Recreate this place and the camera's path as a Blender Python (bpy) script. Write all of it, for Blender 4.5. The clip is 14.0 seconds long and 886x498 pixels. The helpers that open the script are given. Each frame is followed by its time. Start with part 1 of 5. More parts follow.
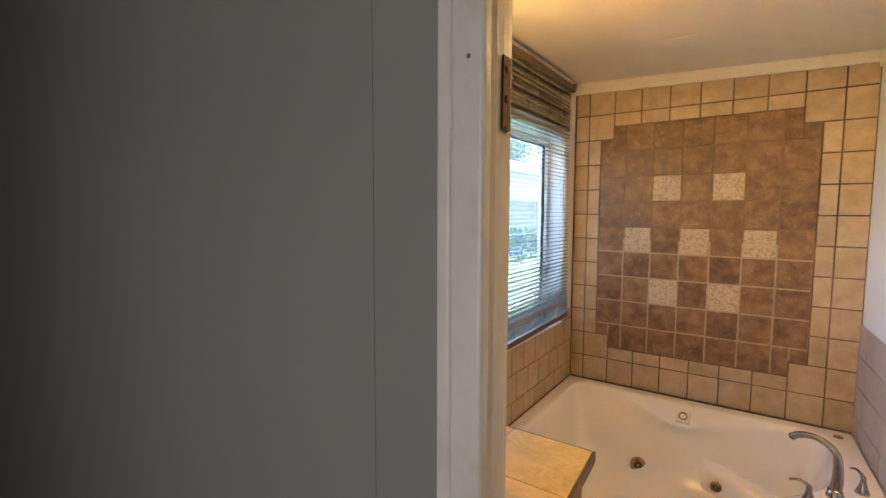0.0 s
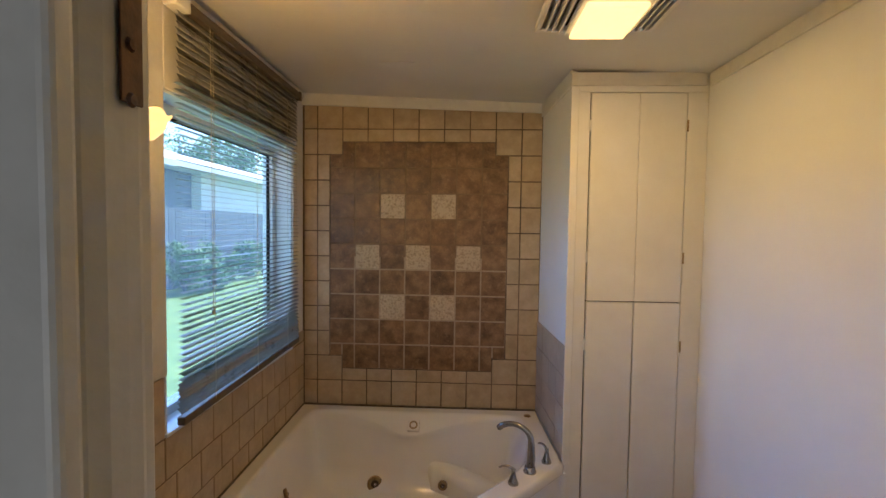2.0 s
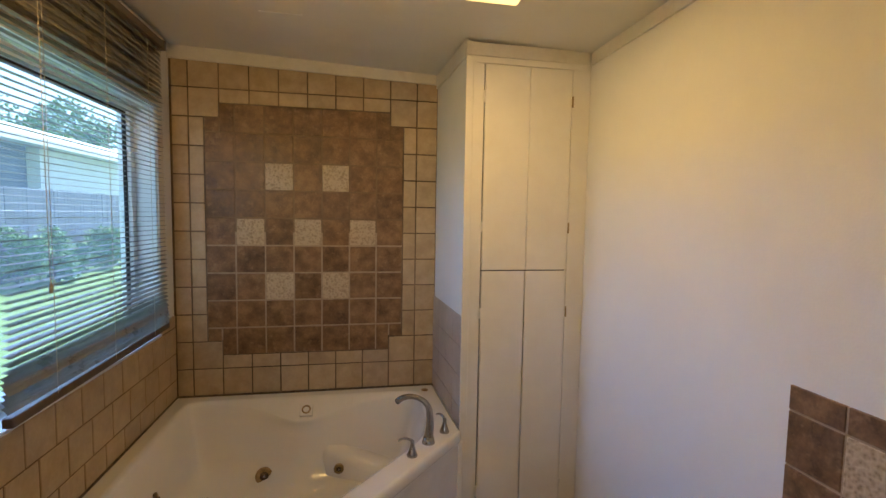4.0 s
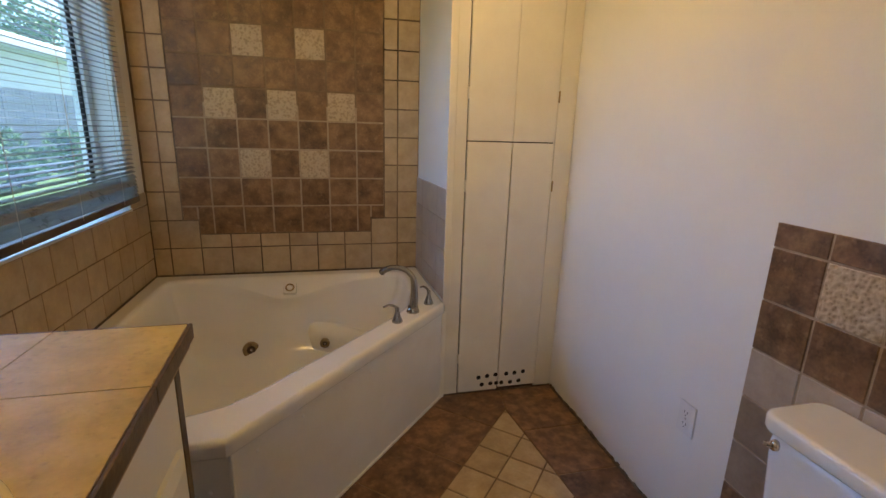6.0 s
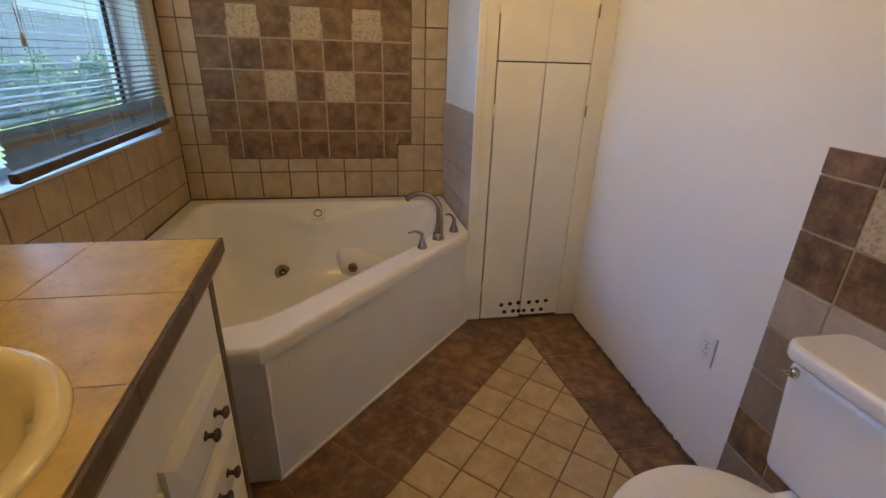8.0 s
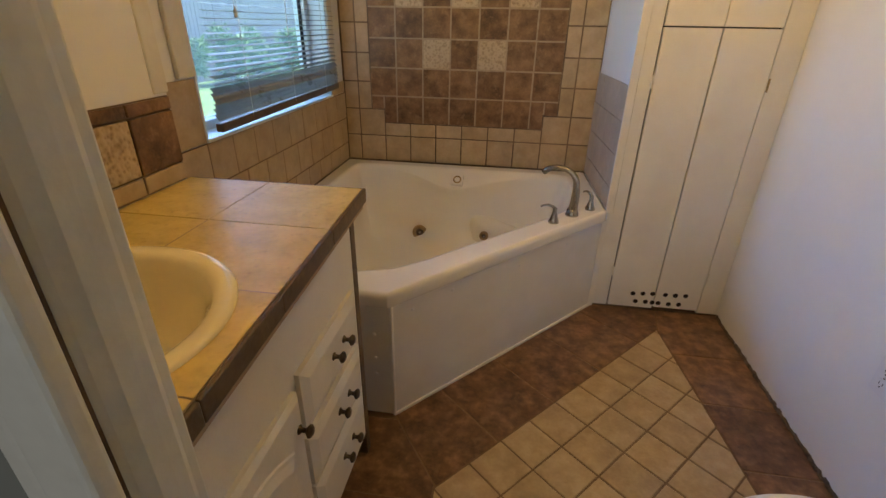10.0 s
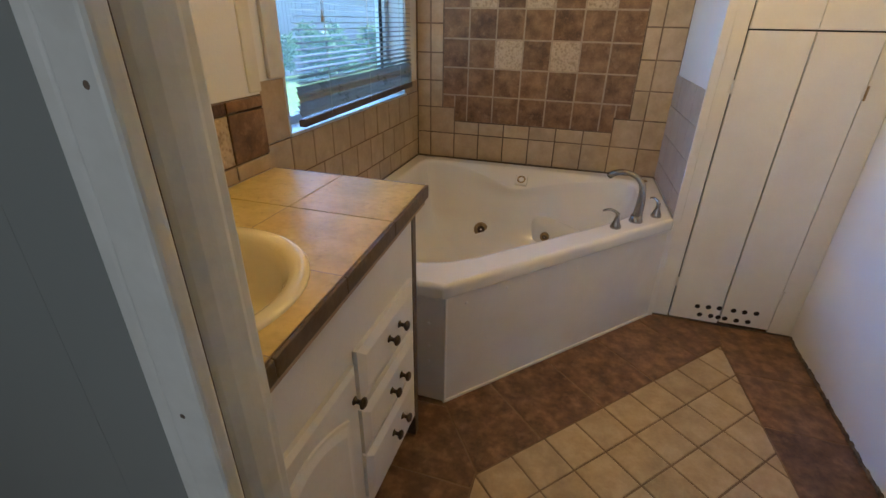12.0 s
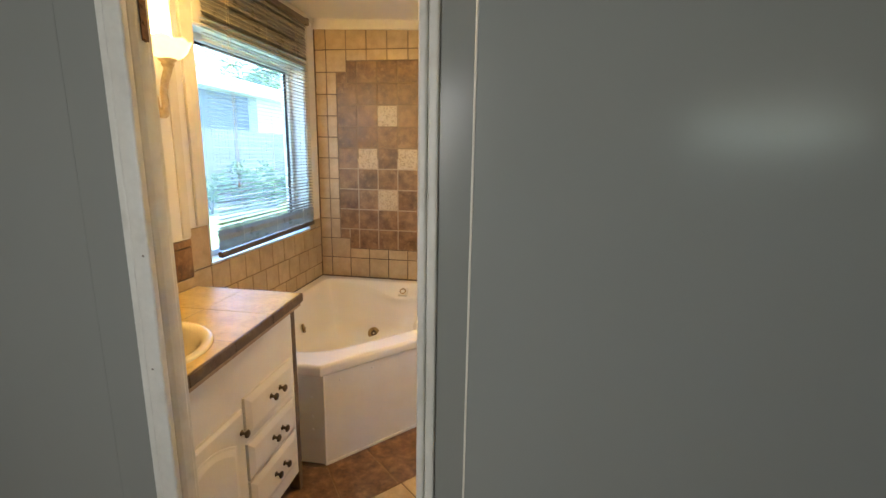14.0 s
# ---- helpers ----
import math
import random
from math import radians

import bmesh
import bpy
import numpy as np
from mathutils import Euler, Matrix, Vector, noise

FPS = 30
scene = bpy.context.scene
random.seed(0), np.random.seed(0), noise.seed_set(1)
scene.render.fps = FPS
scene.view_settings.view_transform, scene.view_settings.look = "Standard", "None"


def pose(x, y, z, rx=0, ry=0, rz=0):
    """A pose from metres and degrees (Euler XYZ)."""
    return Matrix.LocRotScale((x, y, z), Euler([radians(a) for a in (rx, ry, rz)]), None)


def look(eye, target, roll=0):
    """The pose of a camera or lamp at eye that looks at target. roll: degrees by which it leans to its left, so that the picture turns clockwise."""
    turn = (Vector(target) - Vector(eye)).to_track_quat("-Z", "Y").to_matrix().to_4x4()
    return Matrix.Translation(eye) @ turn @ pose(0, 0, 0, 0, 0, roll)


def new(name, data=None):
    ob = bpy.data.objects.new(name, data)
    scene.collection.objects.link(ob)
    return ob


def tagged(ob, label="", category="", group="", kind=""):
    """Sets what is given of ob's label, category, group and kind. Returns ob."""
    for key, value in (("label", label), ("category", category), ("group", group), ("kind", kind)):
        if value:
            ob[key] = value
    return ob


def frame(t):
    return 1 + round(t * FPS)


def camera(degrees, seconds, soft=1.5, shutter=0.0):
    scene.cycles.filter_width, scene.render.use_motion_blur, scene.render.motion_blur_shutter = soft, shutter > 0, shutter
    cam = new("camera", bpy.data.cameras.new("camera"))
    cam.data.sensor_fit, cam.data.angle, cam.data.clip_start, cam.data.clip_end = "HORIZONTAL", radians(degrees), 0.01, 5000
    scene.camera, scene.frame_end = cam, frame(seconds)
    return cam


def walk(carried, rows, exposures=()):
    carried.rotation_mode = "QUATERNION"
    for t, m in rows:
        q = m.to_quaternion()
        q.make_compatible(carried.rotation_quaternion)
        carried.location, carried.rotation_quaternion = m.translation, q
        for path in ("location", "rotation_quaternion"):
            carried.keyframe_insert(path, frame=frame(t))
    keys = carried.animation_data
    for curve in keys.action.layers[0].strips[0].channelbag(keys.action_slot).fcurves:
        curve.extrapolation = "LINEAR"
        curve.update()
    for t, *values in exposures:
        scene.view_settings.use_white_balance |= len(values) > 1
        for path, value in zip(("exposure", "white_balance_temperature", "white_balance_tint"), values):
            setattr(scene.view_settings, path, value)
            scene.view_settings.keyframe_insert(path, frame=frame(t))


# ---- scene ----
# strengths of the lights
SKY, SUN, WINDOW_W, HALL_W = 0.15, 4.5, 46.0, 3.9
BULB_W, SCONCE_W, LENS_E, SHADE_E, VEIL = 1.65, 5.3, 0.7, 0.6, 0.07
EXPOSURES = [(0, 2.45, 6500, 20), (0.25, 2.1, 6300, 20), (0.5, 1.92, 6100, 20), (0.8, 1.62, 5800, 16), (2, 1.44, 5750, 14), (3, 1.53, 5900, 13), (5.5, 1.54, 6250, 10), (8, 1.64, 6300, 10), (9, 1.68, 6500, 10), (11.5, 1.88, 5600, 8), (12.5, 1.88, 5350, 10), (13, 2.0, 5500, 10), (13.5, 2.3, 6200, 10), (14, 2.8, 6300, 10)]
cam = camera(88.0, 14.0)
PATH = [
    (0, (1.079, -3.001, 1.635), (-0.071, -1.349, 1.471), 0.2),
    (0.5, (1.090, -2.933, 1.631), (0.226, -1.114, 1.479), 0.5),
    (1, (1.059, -2.856, 1.635), (0.492, -0.936, 1.512), 0.9),
    (1.5, (1.050, -2.813, 1.655), (0.740, -0.839, 1.543), 0.9),
    (2, (1.038, -2.808, 1.654), (0.950, -0.812, 1.559), 0.8),
    (2.5, (1.034, -2.793, 1.657), (1.120, -0.797, 1.565), 0.9),
    (3, (1.036, -2.780, 1.657), (1.247, -0.794, 1.567), 0.9),
    (5.5, (1.021, -2.701, 1.374), (1.478, -0.792, 0.991), 1.6),
    (6, (1.022, -2.710, 1.353), (1.473, -0.826, 0.857), 1.7),
    (6.5, (1.016, -2.705, 1.333), (1.456, -0.846, 0.741), 1.7),
    (7, (1.016, -2.710, 1.326), (1.433, -0.872, 0.657), 1.7),
    (7.5, (1.018, -2.712, 1.319), (1.404, -0.890, 0.59), 1.8),
    (8, (1.034, -2.717, 1.322), (1.356, -0.900, 0.551), 1.8),
    (8.5, (1.048, -2.726, 1.319), (1.250, -0.907, 0.512), 1.8),
    (9, (1.057, -2.744, 1.316), (1.088, -0.929, 0.477), 1.5),
    (11.5, (1.093, -2.761, 1.302), (0.589, -1.055, 0.388), 0.9),
    (12, (1.106, -2.804, 1.335), (0.573, -1.099, 0.437), 0.9),
    (12.5, (1.151, -2.934, 1.416), (0.588, -1.210, 0.572), 0.8),
    (13, (1.208, -3.103, 1.469), (0.643, -1.330, 0.732), 0.8),
    (13.5, (1.381, -3.284, 1.527), (0.879, -1.437, 0.939), 0.9),
    (14.0, (1.590, -3.413, 1.515), (1.277, -1.482, 1.107), 0.97),
]
walk(cam, [(t, look(e, g, r)) for t, e, g, r in PATH], EXPOSURES)

# ---- world, sun, lamps ----
world = bpy.data.worlds.new("sky_world")
world.use_nodes = True
scene.world = world
wn = world.node_tree.nodes
sky = wn.new("ShaderNodeTexSky")
sky.sky_type = "NISHITA"
sky.sun_disc = False
sky.sun_elevation = radians(52)
sky.sun_rotation = radians(14)
world.node_tree.links.new(sky.outputs["Color"], wn["Background"].inputs["Color"])
wn["Background"].inputs["Strength"].default_value = SKY

sun_data = bpy.data.lights.new("sun", "SUN")
sun_data.energy, sun_data.angle, sun_data.color = SUN, radians(0.5), (1.0, 0.95, 0.87)
sun_ob = new("sun", sun_data)
sun_ob.matrix_world = look((-1.0, 26.0, 22.0), (-6.0, 6.0, 0.0))


def lamp_area(name, m, sx, sy, watts, color):
    d = bpy.data.lights.new(name, "AREA")
    d.shape, d.size, d.size_y, d.energy, d.color = "RECTANGLE", sx, sy, watts, color
    ob = new(name, d)
    ob.matrix_world = m
    return ob


# unseen area lamp added over the garden, stands in for skylight through the bathroom window
lamp_area("window_daylight", look((-3.1, 0.6, 2.95), (1.6, -0.9, 0.95)), 3.6, 1.4, WINDOW_W, (0.30, 0.50, 1.0))
# small lamp at the high hall window behind the walker
lamp_area("hall_daylight", look((2.82, -4.56, 1.70), (2.32, -2.8, 1.5)), 0.26, 0.03, HALL_W * 0.003, (1.0, 0.97, 0.92))
# unseen fill lamp added to brighten the hall; no window is built there
lamp_area("hall_daylight", look((0.92, -4.56, 1.35), (1.75, -2.7, 0.92)), 1.1, 1.1, HALL_W, (1.0, 0.96, 0.90))


def lamp_point(name, at, radius, watts, color):
    d = bpy.data.lights.new(name, "POINT")
    d.energy, d.color, d.shadow_soft_size = watts, color, radius
    ob = new(name, d)
    ob.location = at
    return ob


lamp_area("ceiling_bulb", look((1.508, -1.212, 2.336), (1.508, -1.2121, 0.0)), 0.18, 0.23, BULB_W, (1.0, 0.61, 0.20))
lamp_point("sconce_bulb", (0.286, -1.81, 1.938), 0.03, SCONCE_W, (1.0, 0.59, 0.18))


# ---- materials ----
def node_mat(name):
    m = bpy.data.materials.new(name)
    m.use_nodes = True
    nt = m.node_tree
    return m, nt.nodes, nt.links, nt.nodes["Principled BSDF"]


def ramp(nodes, stops):
    r = nodes.new("ShaderNodeValToRGB")
    while len(r.color_ramp.elements) < len(stops):
        r.color_ramp.elements.new(0.5)
    for e, (p, c) in zip(r.color_ramp.elements, stops):
        e.position, e.color = p, (*c, 1)
    return r


def surface(name, colors, scale=6.0, rough=0.5, bump=0.05, fine=60.0, metal=0.0, vary=0.0, detail=6.0, rough_vary=0.12, bump_scale=None, stain=None, coat=0.0):
    """A material with broad mottling, fine grain, wear in the gloss, and a little relief; vary: shift between pieces."""
    m, n, l, b = node_mat(name)
    tc = n.new("ShaderNodeTexCoord")
    geo = n.new("ShaderNodeNewGeometry")
    info = n.new("ShaderNodeObjectInfo")
    add = n.new("ShaderNodeVectorMath")
    add.operation = "ADD"
    sc = n.new("ShaderNodeVectorMath")
    sc.operation = "SCALE"
    comb = n.new("ShaderNodeCombineXYZ")
    for k in range(3):
        l.new(info.outputs["Random"], comb.inputs[k])
    l.new(comb.outputs[0], sc.inputs[0])
    sc.inputs["Scale"].default_value = 37.0 if vary else 0.0
    l.new(geo.outputs["Position"], add.inputs[0])
    l.new(sc.outputs[0], add.inputs[1])
    big = n.new("ShaderNodeTexNoise")
    big.inputs["Scale"].default_value, big.inputs["Detail"].default_value, big.inputs["Roughness"].default_value = scale, detail, 0.62
    l.new(add.outputs[0], big.inputs["Vector"])
    small = n.new("ShaderNodeTexNoise")
    small.inputs["Scale"].default_value, small.inputs["Detail"].default_value = fine, 4.0
    l.new(add.outputs[0], small.inputs["Vector"])
    mixv = n.new("ShaderNodeMath")
    mixv.operation = "MULTIPLY_ADD"
    mixv.inputs[1].default_value = 0.25
    l.new(small.outputs["Fac"], mixv.inputs[0])
    sub = n.new("ShaderNodeMath")
    sub.operation = "SUBTRACT"
    sub.inputs[1].default_value = 0.125
    l.new(big.outputs["Fac"], sub.inputs[0])
    l.new(sub.outputs[0], mixv.inputs[2])
    fac = mixv.outputs[0]
    if vary:
        ma = n.new("ShaderNodeMath")
        ma.operation = "MULTIPLY_ADD"
        ma.inputs[1].default_value = vary
        l.new(info.outputs["Random"], ma.inputs[0])
        l.new(fac, ma.inputs[2])
        s2 = n.new("ShaderNodeMath")
        s2.operation = "SUBTRACT"
        s2.inputs[1].default_value = vary / 2
        l.new(ma.outputs[0], s2.inputs[0])
        fac = s2.outputs[0]
    r = ramp(n, colors)
    l.new(fac, r.inputs[0])
    col = r.outputs[0]
    if stain:
        amount, stain_color, stain_scale = stain
        sn = n.new("ShaderNodeTexNoise")
        sn.inputs["Scale"].default_value, sn.inputs["Detail"].default_value = stain_scale, 8.0
        l.new(add.outputs[0], sn.inputs["Vector"])
        sr = ramp(n, [(0.58, (0, 0, 0)), (0.72, (1, 1, 1))])
        l.new(sn.outputs["Fac"], sr.inputs[0])
        sm = n.new("ShaderNodeMath")
        sm.operation = "MULTIPLY"
        sm.inputs[1].default_value = amount
        l.new(sr.outputs[0], sm.inputs[0])
        mx = n.new("ShaderNodeMix")
        mx.data_type = "RGBA"
        l.new(sm.outputs[0], mx.inputs["Factor"])
        l.new(col, mx.inputs["A"])
        mx.inputs["B"].default_value = (*stain_color, 1)
        col = mx.outputs["Result"]
    l.new(col, b.inputs["Base Color"])
    rr = n.new("ShaderNodeMapRange")
    rr.inputs["To Min"].default_value, rr.inputs["To Max"].default_value = max(0.02, rough - rough_vary), min(1.0, rough + rough_vary)
    l.new(big.outputs["Fac"], rr.inputs["Value"])
    l.new(rr.outputs[0], b.inputs["Roughness"])
    b.inputs["Metallic"].default_value = metal
    b.inputs["Coat Weight"].default_value = coat
    if bump:
        bp = n.new("ShaderNodeBump")
        bp.inputs["Strength"].default_value, bp.inputs["Distance"].default_value = bump, 0.004
        src = small
        if bump_scale:
            src = n.new("ShaderNodeTexNoise")
            src.inputs["Scale"].default_value, src.inputs["Detail"].default_value = bump_scale, 5.0
            l.new(add.outputs[0], src.inputs["Vector"])
        l.new(src.outputs["Fac"], bp.inputs["Height"])
        l.new(bp.outputs[0], b.inputs["Normal"])
    return m


M_BROWN = surface("brown_ceramic", [(0.28, (0.085, 0.043, 0.018)), (0.5, (0.195, 0.105, 0.045)), (0.72, (0.32, 0.185, 0.082))], scale=14, rough=0.42, bump=0.4, vary=0.14, fine=120, bump_scale=45, stain=(0.4, (0.40, 0.26, 0.14), 30))
M_BROWN_FLOOR = surface("brown_floor_ceramic", [(0.3, (0.070, 0.034, 0.017)), (0.5, (0.155, 0.080, 0.038)), (0.7, (0.30, 0.165, 0.08))], scale=15, rough=0.36, bump=0.42, vary=0.10, fine=45, bump_scale=30, stain=(0.35, (0.34, 0.21, 0.11), 26))
M_BEIGE = surface("beige_ceramic", [(0.25, (0.37, 0.27, 0.155)), (0.5, (0.46, 0.345, 0.205)), (0.75, (0.55, 0.425, 0.265))], scale=12, rough=0.42, bump=0.3, vary=0.18, fine=60, bump_scale=34)
M_BEIGE_FLOOR = surface("beige_floor_ceramic", [(0.25, (0.33, 0.235, 0.13)), (0.5, (0.44, 0.325, 0.185)), (0.75, (0.53, 0.41, 0.25))], scale=13, rough=0.4, bump=0.36, vary=0.18, fine=90, bump_scale=40, stain=(0.25, (0.28, 0.17, 0.08), 22))
M_GREY_TILE = surface("grey_beige_ceramic", [(0.25, (0.36, 0.28, 0.20)), (0.5, (0.45, 0.36, 0.27)), (0.75, (0.53, 0.44, 0.34))], scale=8, rough=0.45, bump=0.15, vary=0.12, bump_scale=40)
M_TAUPE_TILE = surface("taupe_ceramic", [(0.25, (0.19, 0.14, 0.095)), (0.5, (0.27, 0.205, 0.145)), (0.75, (0.35, 0.275, 0.20))], scale=9, rough=0.45, bump=0.3, vary=0.14, bump_scale=40)
M_COUNTER = surface("counter_ceramic", [(0.28, (0.50, 0.36, 0.095)), (0.5, (0.63, 0.475, 0.145)), (0.74, (0.73, 0.575, 0.20))], scale=11, rough=0.38, bump=0.4, vary=0.10, fine=70, bump_scale=34, rough_vary=0.08, stain=(0.4, (0.33, 0.19, 0.055), 60))
M_EDGE = surface("brown_edge_ceramic", [(0.3, (0.075, 0.048, 0.024)), (0.7, (0.15, 0.10, 0.055))], scale=22, rough=0.5, bump=0.4, stain=(0.4, (0.26, 0.19, 0.11), 35))
M_GROUT = surface("dark_grout", [(0.35, (0.07, 0.046, 0.028)), (0.65, (0.26, 0.185, 0.115))], scale=2.6, rough=0.9, bump=0.4)
M_GROUT_FLOOR = surface("floor_grout", [(0.3, (0.13, 0.085, 0.045)), (0.7, (0.25, 0.17, 0.10))], scale=5, rough=0.9, bump=0.4)
M_GROUT_BROWN = surface("brown_grout", [(0.3, (0.15, 0.09, 0.045)), (0.7, (0.27, 0.18, 0.10))], scale=6, rough=0.9, bump=0.4)
M_GROUT_LIGHT = surface("light_grout", [(0.3, (0.34, 0.25, 0.16)), (0.7, (0.48, 0.37, 0.25))], scale=25, rough=0.9, bump=0.4)
M_WHITE = surface("white_satin_paint", [(0.3, (0.74, 0.71, 0.64)), (0.7, (0.82, 0.80, 0.74))], scale=3, rough=0.42, bump=0.10, fine=150, bump_scale=90, stain=(0.10, (0.55, 0.47, 0.34), 7))
M_WALL = surface("white_wall_paint", [(0.3, (0.78, 0.765, 0.72)), (0.7, (0.83, 0.82, 0.785))], scale=2, rough=0.62, bump=0.12, fine=180, bump_scale=140, stain=(0.06, (0.6, 0.55, 0.45), 4))
M_CEIL = surface("ceiling_paint", [(0.3, (0.70, 0.68, 0.63)), (0.7, (0.75, 0.735, 0.69))], scale=2.5, rough=0.6, bump=0.08, bump_scale=120)
M_HALL = surface("grey_hall_paint", [(0.3, (0.278, 0.292, 0.276)), (0.7, (0.292, 0.307, 0.290))], scale=1.2, rough=0.20, bump=0.02, fine=9, bump_scale=14, detail=2.0, rough_vary=0.02)
M_TRIM = surface("cream_trim_paint", [(0.3, (0.66, 0.63, 0.55)), (0.7, (0.76, 0.73, 0.65))], scale=7, rough=0.4, bump=0.15, bump_scale=60, stain=(0.2, (0.42, 0.36, 0.27), 12))
M_JAMB = surface("worn_white_door_paint", [(0.3, (0.66, 0.66, 0.60)), (0.7, (0.78, 0.78, 0.72))], scale=9, rough=0.38, bump=0.2, bump_scale=45, stain=(0.22, (0.42, 0.38, 0.30), 16))
M_TUB = surface("white_acrylic", [(0.3, (0.80, 0.765, 0.68)), (0.7, (0.84, 0.81, 0.74))], scale=2, rough=0.16, bump=0.0, rough_vary=0.05, coat=0.3)
M_CHINA = surface("white_china", [(0.3, (0.80, 0.80, 0.79)), (0.7, (0.85, 0.85, 0.84))], scale=2, rough=0.10, bump=0.0, rough_vary=0.04, coat=0.4)
M_SINK = surface("almond_china", [(0.3, (0.80, 0.70, 0.43)), (0.7, (0.84, 0.75, 0.49))], scale=2, rough=0.10, bump=0.0, rough_vary=0.04, coat=0.4)
M_NICKEL = surface("brushed_nickel", [(0.3, (0.27, 0.255, 0.235)), (0.7, (0.42, 0.40, 0.37))], scale=9, rough=0.22, bump=0.05, metal=1.0, fine=200)
M_CHROME = surface("worn_chrome", [(0.3, (0.65, 0.62, 0.56)), (0.7, (0.8, 0.78, 0.74))], scale=9, rough=0.14, bump=0.0, metal=1.0)
M_BRASS = surface("tarnished_brass", [(0.3, (0.20, 0.13, 0.06)), (0.7, (0.48, 0.35, 0.17))], scale=40, rough=0.32, bump=0.1, metal=1.0)
M_BRONZE = surface("dark_bronze", [(0.3, (0.05, 0.038, 0.028)), (0.7, (0.17, 0.13, 0.09))], scale=50, rough=0.33, bump=0.1, metal=1.0)
M_RUST = surface("rusty_hinge_steel", [(0.3, (0.06, 0.032, 0.018)), (0.7, (0.17, 0.085, 0.04))], scale=60, rough=0.6, bump=0.4, metal=0.4)
M_WOODRAW = surface("raw_brown_wood", [(0.3, (0.13, 0.08, 0.045)), (0.7, (0.26, 0.17, 0.10))], scale=14, rough=0.65, bump=0.3)
# near-black for real black parts, and for shade painted into gaps and holes
M_DARK = surface("gap_shade_black", [(0.3, (0.012, 0.010, 0.008)), (0.7, (0.03, 0.024, 0.018))], scale=20, rough=0.9, bump=0.0)
M_VINYL = surface("white_vinyl", [(0.3, (0.72, 0.76, 0.76)), (0.7, (0.80, 0.83, 0.83))], scale=4, rough=0.35, bump=0.03)
M_SLAT = surface("taupe_blind_slat", [(0.3, (0.27, 0.265, 0.235)), (0.7, (0.35, 0.345, 0.305))], scale=10, rough=0.3, bump=0.03, coat=0.6)
M_RAIL = surface("brown_blind_rail", [(0.3, (0.075, 0.055, 0.038)), (0.7, (0.14, 0.11, 0.08))], scale=12, rough=0.4, bump=0.05)
M_CORD = surface("cord", [(0.3, (0.45, 0.40, 0.32)), (0.7, (0.55, 0.5, 0.4))], scale=80, rough=0.8, bump=0.1)
M_PLASTIC = surface("white_plastic", [(0.3, (0.74, 0.73, 0.70)), (0.7, (0.80, 0.79, 0.77))], scale=5, rough=0.32, bump=0.02)
M_CREAM_METAL = surface("antique_cream_metal", [(0.3, (0.42, 0.32, 0.19)), (0.7, (0.66, 0.55, 0.38))], scale=35, rough=0.42, bump=0.2, metal=0.25)
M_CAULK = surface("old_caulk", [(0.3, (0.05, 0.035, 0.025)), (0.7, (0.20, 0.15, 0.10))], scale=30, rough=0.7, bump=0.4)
M_CAULK_WHITE = surface("white_caulk", [(0.3, (0.66, 0.62, 0.54)), (0.7, (0.8, 0.77, 0.7))], scale=20, rough=0.5, bump=0.3)

# raised flower relief on the decorative tiles
M_DECO, n_, l_, b_ = node_mat("embossed_deco_ceramic")
geo_ = n_.new("ShaderNodeNewGeometry")
vor_ = n_.new("ShaderNodeTexVoronoi")
vor_.feature, vor_.inputs["Scale"].default_value = "SMOOTH_F1", 90
no_ = n_.new("ShaderNodeTexNoise")
no_.inputs["Scale"].default_value, no_.inputs["Detail"].default_value = 34, 5
l_.new(geo_.outputs["Position"], vor_.inputs["Vector"])
l_.new(geo_.outputs["Position"], no_.inputs["Vector"])
mul_ = n_.new("ShaderNodeMath")
mul_.operation = "ADD"
l_.new(vor_.outputs["Distance"], mul_.inputs[0])
l_.new(no_.outputs["Fac"], mul_.inputs[1])
r_ = ramp(n_, [(0.55, (0.32, 0.23, 0.13)), (0.8, (0.44, 0.325, 0.20)), (1.0, (0.53, 0.41, 0.26))])
l_.new(mul_.outputs[0], r_.inputs[0])
l_.new(r_.outputs[0], b_.inputs["Base Color"])
bp_ = n_.new("ShaderNodeBump")
bp_.inputs["Strength"].default_value, bp_.inputs["Distance"].default_value = 0.9, 0.006
l_.new(mul_.outputs[0], bp_.inputs["Height"])
l_.new(bp_.outputs[0], b_.inputs["Normal"])
b_.inputs["Roughness"].default_value = 0.45

M_GLASS, n_, l_, b_ = node_mat("window_glass")
b_.inputs["Transmission Weight"].default_value, b_.inputs["Roughness"].default_value, b_.inputs["IOR"].default_value = 1.0, 0.0, 1.05
# blue tint put into the glass for the cool cast of the view
b_.inputs["Base Color"].default_value = (0.76, 0.91, 1.0, 1)
# glare haze on the dusty pane, imitated by a pale translucent veil
veil_ = n_.new("ShaderNodeBsdfTranslucent")
veil_.inputs["Color"].default_value = (0.75, 0.88, 1.0, 1)
haze_noise_ = n_.new("ShaderNodeTexNoise")
haze_noise_.inputs["Scale"].default_value = 3.0
dmap_ = n_.new("ShaderNodeMapRange")
dmap_.inputs["To Min"].default_value, dmap_.inputs["To Max"].default_value = VEIL * 0.6, VEIL * 1.4
l_.new(haze_noise_.outputs["Fac"], dmap_.inputs["Value"])
mixg_ = n_.new("ShaderNodeMixShader")
l_.new(dmap_.outputs[0], mixg_.inputs[0])
l_.new(b_.outputs[0], mixg_.inputs[1])
l_.new(veil_.outputs[0], mixg_.inputs[2])
l_.new(mixg_.outputs[0], n_["Material Output"].inputs["Surface"])


